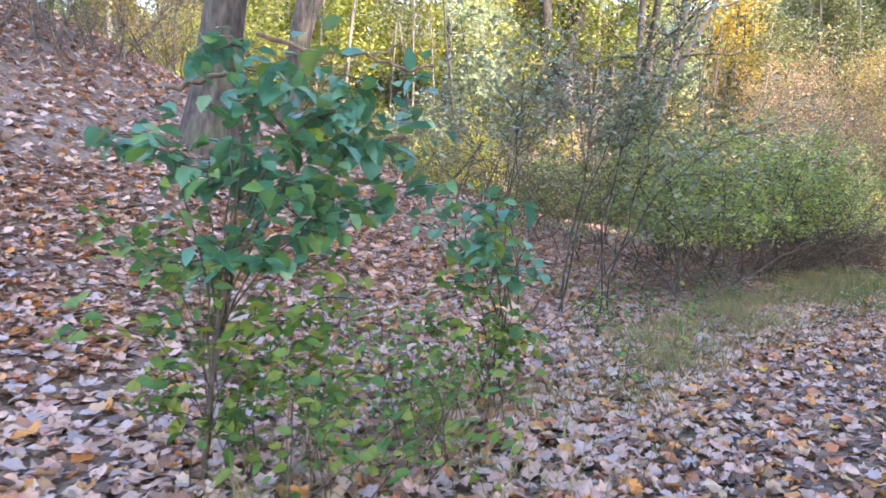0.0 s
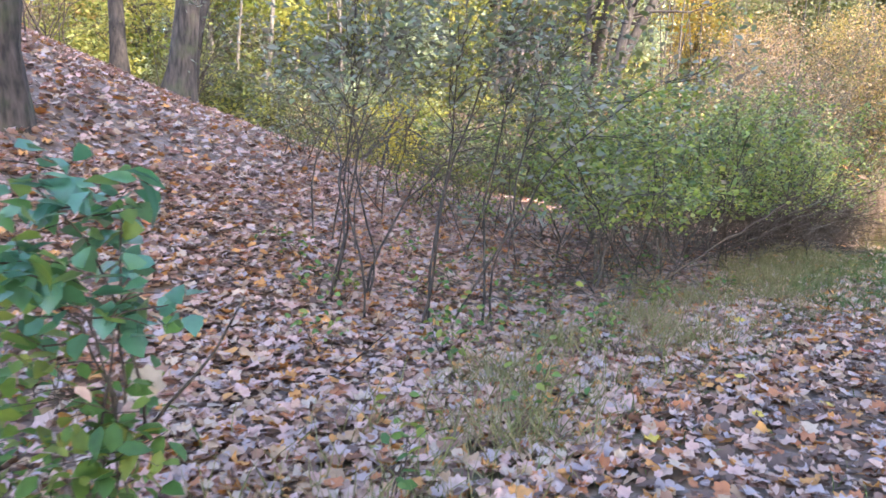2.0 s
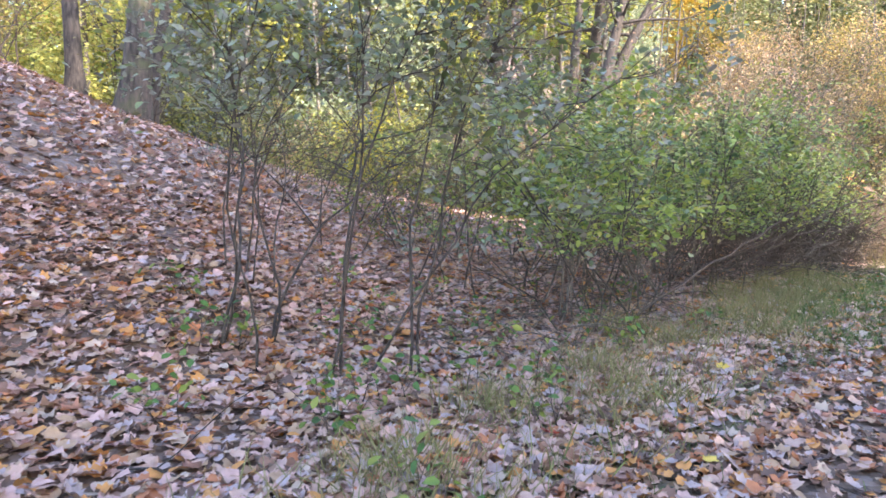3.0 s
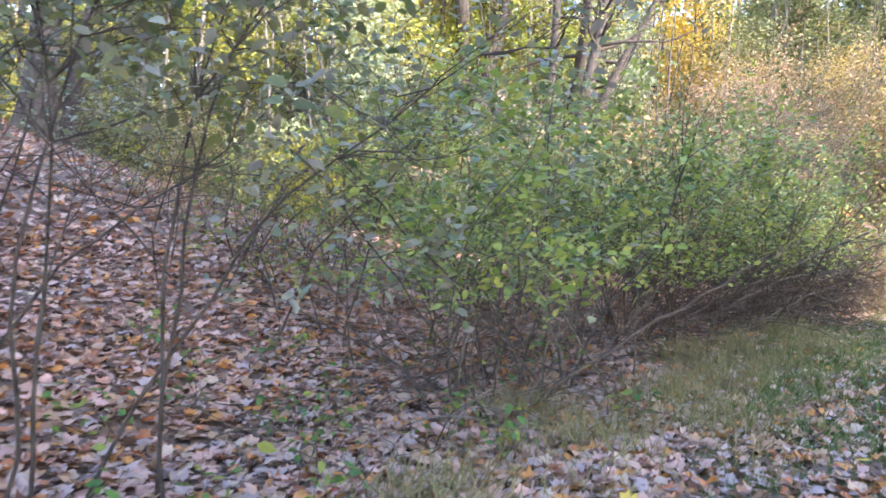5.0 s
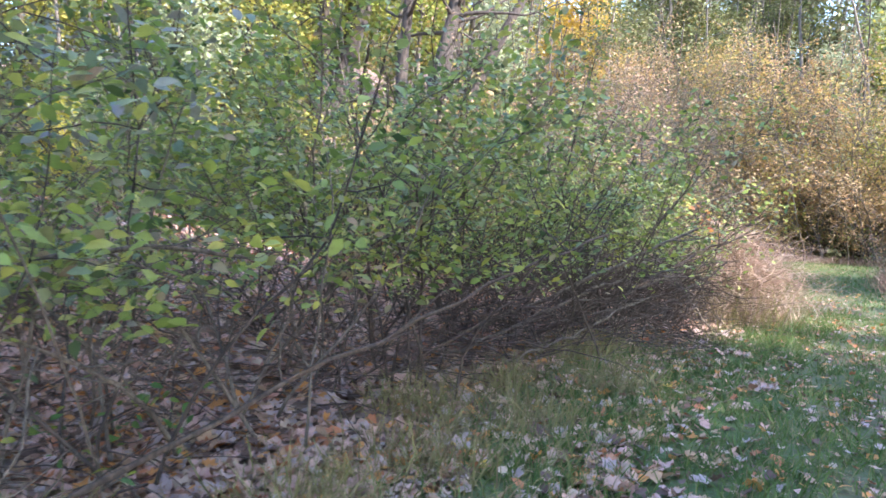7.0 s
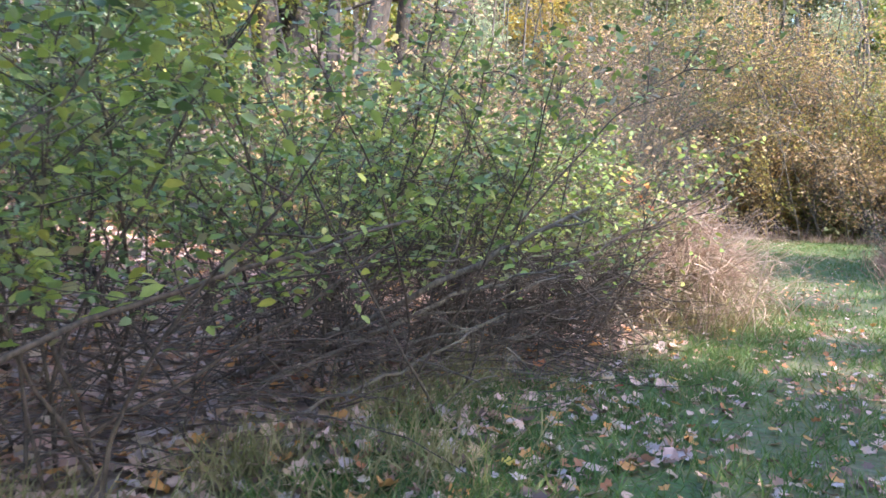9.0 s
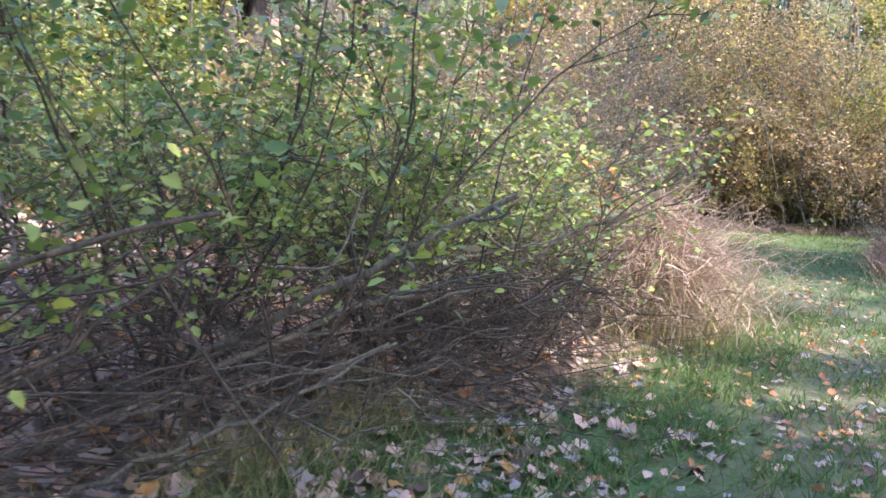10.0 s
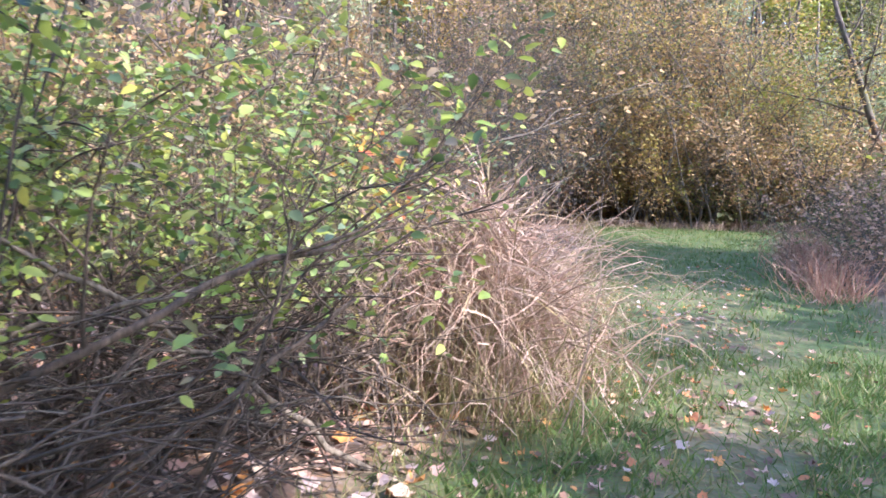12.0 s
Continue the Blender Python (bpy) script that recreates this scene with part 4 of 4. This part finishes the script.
# withered shrubs behind the clump and along the ride
_rng = np.random.default_rng(81)
for k in range(17):
    sy = 23.5 + k * 1.15
    sx = -1.75 + 0.03 * k - _rng.uniform(0, 2.2) * (1 + k / 14) - (0.5 if k < 4 else 0)
    shrub(600 + k, sx, sy, "withered brown shrub with a haze of fine twigs", 8, _rng.uniform(4.0, 5.2) + 0.14 * k, 0.017, 0.38, 11, 1.4, 5, 0.7, 1500, 0.085, (RUSTY, PINKISH, OLIVE, RUSTY)[k % 4], TWIG_GREY, 0.4,
          wobble=0.13, bare=0.1, foot=0.4, group="withered shrubs", shape=CHIP, jitter=0.12)
for k, (sx, sy) in enumerate([(3.75, 30.2), (4.6, 30.9), (4.3, 32.4), (5.6, 33.0), (5.0, 35.0), (6.2, 37.5), (5.6, 29.4), (4.2, 29.0)]):
    shrub(630 + k, sx, sy, "pinkish withered shrub beside the grassy ride", 9, 1.7 if sx < 4.5 else 2.8, 0.013, 0.5, 7, 0.9, 4, 0.45, 1000, 0.08, PINKISH if k % 3 < 2 else OLIVE, TWIG_GREY, 0.1, wobble=0.13, bare=0.05, foot=0.4,
          group="shrubs along the ride", shape=CHIP, jitter=0.12)

for k in range(18):
    shrub(670 + k, -8.0 + 0.85 * k + _rng.uniform(-0.4, 0.4), 46.6 + _rng.uniform(-1.2, 0.6) + (0.6 if k > 8 else -0.5), "tall rusty small tree with fine bare twigs", 6, 9.6 + _rng.uniform(-1.8, 1.2), 0.045, 0.3, 12, 2.6, 4, 1.0, 4200, 0.13,
          (RUSTY, PINKISH, RUSTY, AMBER, RUSTY, OLIVE)[k % 6] if k < 9 else (RUSTY, AMBER, RUSTY, LIME, AMBER)[k % 5], TWIG_GREY, 0.8, wobble=0.1, bare=0.12, foot=0.5, group="rusty small trees", shape=CHIP, jitter=0.2)

# the golden shrub in the wood, with the arched dead stem before it
shrub(650, -11.6, 19.2, "golden-leaved shrub glowing in the wood", 6, 2.3, 0.014, 0.5, 6, 0.8, 3, 0.4, 1000, 0.14, BRIGHT_GOLD, TWIG, 0.4, foot=0.3)
long_branch(651, ((-10.9, 16.6, float(ground_z(-10.9, 16.6))), (-10.75, 16.9, 1.9), (-10.45, 17.3, 2.5), (-10.3, 17.6, 2.95)), 0.05, "dark crooked dead stem in the wood", BARK_DARK, 1)
long_branch(652, ((-10.6, 17.1, float(ground_z(-10.6, 17.1))), (-10.5, 17.3, 2.3), (-10.25, 17.7, 2.45), (-9.95, 18.1, 2.2)), 0.035, "dark arched dead stem in the wood", BARK_DARK, 1)

# fallen twig and loose sticks
long_branch(660, ((-0.95, 7.95, 0.02), (-0.6, 8.3, 0.03), (-0.2, 8.75, 0.025)), 0.014, "dark fallen stick lying among leaves", BARK_DARK, 1)
long_branch(661, ((-4.4, 6.0, 0.05), (-3.6, 6.4, 0.07), (-2.9, 6.6, 0.05)), 0.012, "dark fallen stick lying among leaves", BARK_DARK, 2)
long_branch(662, ((-4.4, 9.5, 0.03), (-3.5, 10.1, 0.05), (-2.7, 10.7, 0.04)), 0.014, "dark fallen stick lying among leaves", BARK_DARK, 2)

# ---- trees of the slope and the wood ----
tree(700, -8.9, 7.1, "stout old tree with furrowed grey-brown bark", 15, 0.36, 3500, 0.22, LIME, BARK, 8, 0.5, 3.5, 0.04, flare=1.6)
tree(701, -15.2, 14.7, "leaning old tree with furrowed grey-brown bark", 15, 0.33, 3000, 0.2, GOLD, BARK, 8, 0.4, 3.5, 0.16, heading=0.5)
tree(702, -16.6, 16.2, "dark slender tree with a crooked trunk", 13, 0.17, 700, 0.16, GOLD, BARK_DARK, 8, 0.3, 3.0, 0.2, heading=0.6)
tree(703, -18.2, 15.2, "dark tree with rough bark", 14, 0.22, 700, 0.16, GOLD, BARK_DARK, 8, 0.35, 3.0, 0.05)
tree(704, -17.5, 36.0, "many-stemmed tree with dark spreading trunks", 17, 0.42, 900, 0.22, AMBER, BARK_DARK, 6, 0.4, 4.5, 0.28, heading=0.35, stems=4, wobble=0.06)
tree(705, -14.0, 38.5, "tree with dark limbs leaning steeply sideways", 15, 0.36, 700, 0.22, AMBER, BARK_DARK, 7, 0.4, 4.5, 0.55, heading=0.3, stems=3)
tree(706, -9.5, 28.0, "old tree with dark twin trunks", 14, 0.26, 700, 0.18, LIME, BARK_DARK, 8, 0.5, 3.0, 0.14, stems=3, heading=1.0)
tree(707, 9.2, 45.0, "leaning grey dead tree with bare limbs", 13, 0.17, 0, 0.2, OLIVE, BARK, 9, 0.25, 4.0, 0.5, heading=2.9)

_rng = np.random.default_rng(91)
WOOD = [
    ("slender forest tree in golden autumn leaf", GOLD, BARK, 15, 0.14, 5200),
    ("slender forest tree in yellow-green leaf", LIME, BARK_PALE, 16, 0.13, 5200),
    ("forest tree with amber leaves and dark trunk", AMBER, BARK_DARK, 14, 0.17, 5600),
    ("pale thin forest tree with thin olive leaf", OLIVE, BARK_PALE, 17, 0.12, 4000),
    ("forest tree with pale green leaves", PALE_GREEN, BARK_PALE, 16, 0.15, 4800),
]
MOTHERS = [tree(720 + k, -34 + 6 * k, 57 + k, lab, h, r, n, 0.21, mat, bk, 12, 0.14, 3.3, 0.06, group="forest trees", twigs=2) for k, (lab, mat, bk, h, r, n) in enumerate(WOOD)]


def plant(mother, x, y, scale):
    m = pose(x, y, float(ground_z(x, y)), 0, 0, _rng.uniform(0, 360)) @ Matrix.Scale(scale, 4)
    return copy_thing(mother, m)


for k in range(95):
    ang, dist = math.radians(_rng.uniform(-16, 72)), _rng.uniform(27, 72)
    tx, ty = -dist * math.sin(ang), 6 + dist * math.cos(ang)
    if ty < 48 and tx > -9 - 0.1 * ty or ty < 22:
        ty = 50 + _rng.uniform(0, 28)
    plant(MOTHERS[(1, 3, 2, 4, 1, 3, 0)[k % 7] if tx < -14 else (3, 4, 3, 2)[k % 4]], tx, ty, _rng.uniform(0.75, 1.25))
for k in range(26):
    plant(MOTHERS[(0, 1, 2, 0, 3)[k % 5]], _rng.uniform(-44, -19), _rng.uniform(17, 36), _rng.uniform(0.7, 1.15))

# the hillside wood beyond the ride
for k in range(80):
    plant(MOTHERS[(4, 3, 4, 1, 3)[k % 5]], _rng.uniform(-45, 40) if k < 45 else _rng.uniform(-12, 18), _rng.uniform(60, 105), _rng.uniform(1.3, 1.9))

# a broad golden tree beyond the ride
tree(765, -12.5, 55.0, "broad tree in bright amber and golden leaf", 17, 0.26, 9000, 0.24, HONEY, BARK_DARK, 20, 0.3, 4.8, 0.04)

# bare thin poles standing between them
POLE = tree(760, -21, 27, "bare thin pole of a young forest tree", 11, 0.07, 0, 0.2, OLIVE, BARK_PALE, 5, 0.3, 1.6, 0.06, group="forest poles", flare=1.1)
POLE_B = tree(761, -14, 33, "bare thin dark pole of a young tree", 10, 0.06, 0, 0.2, OLIVE, BARK_DARK, 6, 0.3, 1.5, 0.1, group="forest poles", flare=1.1)
for k in range(70):
    ang, dist = math.radians(_rng.uniform(-14, 66)), _rng.uniform(22, 58)
    tx, ty = -dist * math.sin(ang), 6 + dist * math.cos(ang)
    if tx > -9 and ty < 48:
        ty = 49 + _rng.uniform(0, 18)
    plant((POLE, POLE_B)[k % 2], tx, ty, _rng.uniform(0.7, 1.2))


def far_poles(seed, n):
    """Thin trunks too many to tell apart, deep in the wood."""
    rng = np.random.default_rng(seed)
    soup = Soup()
    for _ in range(n):
        ang, dist = math.radians(rng.uniform(-16, 64)), rng.uniform(34, 75)
        x, y = -dist * math.sin(ang), 6 + dist * math.cos(ang)
        if x > -10 and y < 50:
            y = 51 + rng.uniform(0, 25)
        line = wander(rng, (x, y, float(ground_z(x, y)) - 0.2), unit(np.array([rng.normal(0, 0.06), rng.normal(0, 0.06), 1.0])), rng.uniform(9, 16), 8, 0.03)
        tube(soup, line, np.linspace(rng.uniform(0.05, 0.14), 0.03, 9), 6)
    tagged(new("forest_trunks", soup.mesh("forest_trunks", BARK, True)), "many thin grey-brown trunks standing deep in the wood", "tree trunks", kind="stuff")


far_poles(762, 260)


# ---- understorey bushes of the wood ----
def under_bush(seed, label, mat, n, radius, height, size, z0=0.1):
    rng = np.random.default_rng(seed)
    top = thing("forest_bush", -20.0 + 2.2 * (seed % 10), 30.0 + 0.9 * (seed % 7), label, "shrub", "forest bushes")
    for _ in range(5):
        soup, _s = grow(rng, (rng.normal(0, 0.3), rng.normal(0, 0.3), -0.1), rng.uniform(0, 6.28), 0.45, height * 1.05, 0.02, 5, 0.9, 2, 0.5, 0.12)
        part_mesh("stem", soup.mesh("stem", TWIG, True), top)
    soup = Soup()
    leaf_cushion(rng, soup, n, radius, height, size, z0)
    part_mesh("foliage", soup.mesh("foliage", mat), top, kind="stuff")
    return top


UNDER = [under_bush(800, "olive understorey bush in the wood", OLIVE, 1700, 1.7, 2.6, 0.16), under_bush(801, "yellow-green understorey bush in the wood", LIME, 1700, 1.6, 2.4, 0.16),
         under_bush(802, "golden understorey bush in the wood", GOLD, 1400, 1.5, 2.2, 0.17), under_bush(803, "rusty brown bush at the wood's edge", RUSTY, 1900, 1.7, 3.0, 0.15),
         under_bush(804, "amber bush at the wood's edge", AMBER, 1700, 1.7, 3.0, 0.16)]
for k in range(66):
    tx, ty, ts = _rng.uniform(-30, -7.5), _rng.uniform(18, 38), _rng.uniform(0.7, 1.25)
    if not (-15 < tx and ty < 23.5):
        plant(UNDER[(0, 1, 0, 0, 2)[k % 5]], tx, ty, ts)
for k in range(52):
    tx = -16 + 32 * k / 52 + _rng.uniform(-0.6, 0.6)
    plant(UNDER[(3, 3, 0, 4, 3, 0, 3)[k % 7]], tx, 48.5 + (k % 3) * 1.6 + _rng.uniform(-0.4, 0.4), _rng.uniform(0.9, 1.7))
for k in range(16):
    plant(UNDER[(3, 0, 4, 1)[k % 4]], 7.2 + _rng.uniform(0, 4), 30 + k * 1.1, _rng.uniform(0.9, 1.5))
for k in range(14):
    plant(UNDER[(3, 0, 3, 4)[k % 4]], -6.0 - _rng.uniform(0, 5), 24 + k * 1.6, _rng.uniform(1.0, 1.6))

# ---- unseen trees added on the open side of the trail, whose crowns shade it ----
SHADE = tree(840, 11.0, -2.0, "unseen broad leafy tree added beside the trail for shade", 17, 0.3, 5200, 0.42, LIME, BARK, 22, 0.18, 5.0, 0.03, group="trees beside the trail", twigs=4)
# unseen as well: its high crown is added to darken the wood across the trail
tree(841, 10.5, 13.0, "unseen tall leafy tree with a high crown, added to shade the wood", 25, 0.36, 7000, 0.42, LIME, BARK, 24, 0.62, 5.0, 0.02, group="trees beside the trail", twigs=4)
# places and sizes set by where sun should reach thicket, clump and ride
for k, (tx, ty, s) in enumerate([(9.5, 3, 1.3), (12.5, 4.5, 1.4), (9.0, 11.5, 0.8), (9.5, 19.5, 0.36), (9.5, 14.6, 0.65), (17, 2, 1.6), (18, 3, 1.6), (12, 27.0, 1.0), (13.5, 33, 1.1), (19, 29.5, 1.25), (10, -8, 1.3), (24, 1, 1.8),
                                 (9, -3, 1.2), (14, -4, 1.5), (19, -6, 1.6), (25, -2, 1.8), (8.5, 7.5, 1.0), (8.5, 16.9, 0.54), (11.5, 30, 0.9)]):
    _rng = np.random.default_rng(int(100 * tx + 7 * ty) + 900)
    plant(SHADE, tx, ty, s)

# two sparse forest trees added out of view to dapple the sun on the ride
plant(MOTHERS[3], 15.0, 21.2, 0.8)
plant(MOTHERS[3], 16.0, 16.6, 0.7)

# ---- single fallen leaves near the trail ----
def picked_leaves():
    rng = np.random.default_rng(95)
    meshes = []
    for k in range(4):
        s = Soup()
        s.add(*MAPLES[k])
        meshes.append(s.mesh("fallen_leaf", LITTER_ONE))
    n = 0
    while n < 290:
        x, y = rng.uniform(-2.6, 1.6), rng.uniform(2.2, 22.5)
        if rng.uniform() > (0.35 + 0.65 * float(grass_amount(x, y))) * (0.3 if y > 13.5 else 1.0):
            continue
        ob = new("fallen_leaf", meshes[n % 4])
        ob.parent = ground
        sc = rng.uniform(0.07, 0.14) * (0.75 if y > 13 else 1)
        ob.matrix_basis = Matrix.LocRotScale(Vector((x, y, float(ground_z(x, y)) + 0.055)), Euler((rng.normal(0, 0.2), rng.normal(0, 0.2), rng.uniform(0, 6.28))), Vector((sc, sc, sc)))
        n += 1


picked_leaves()
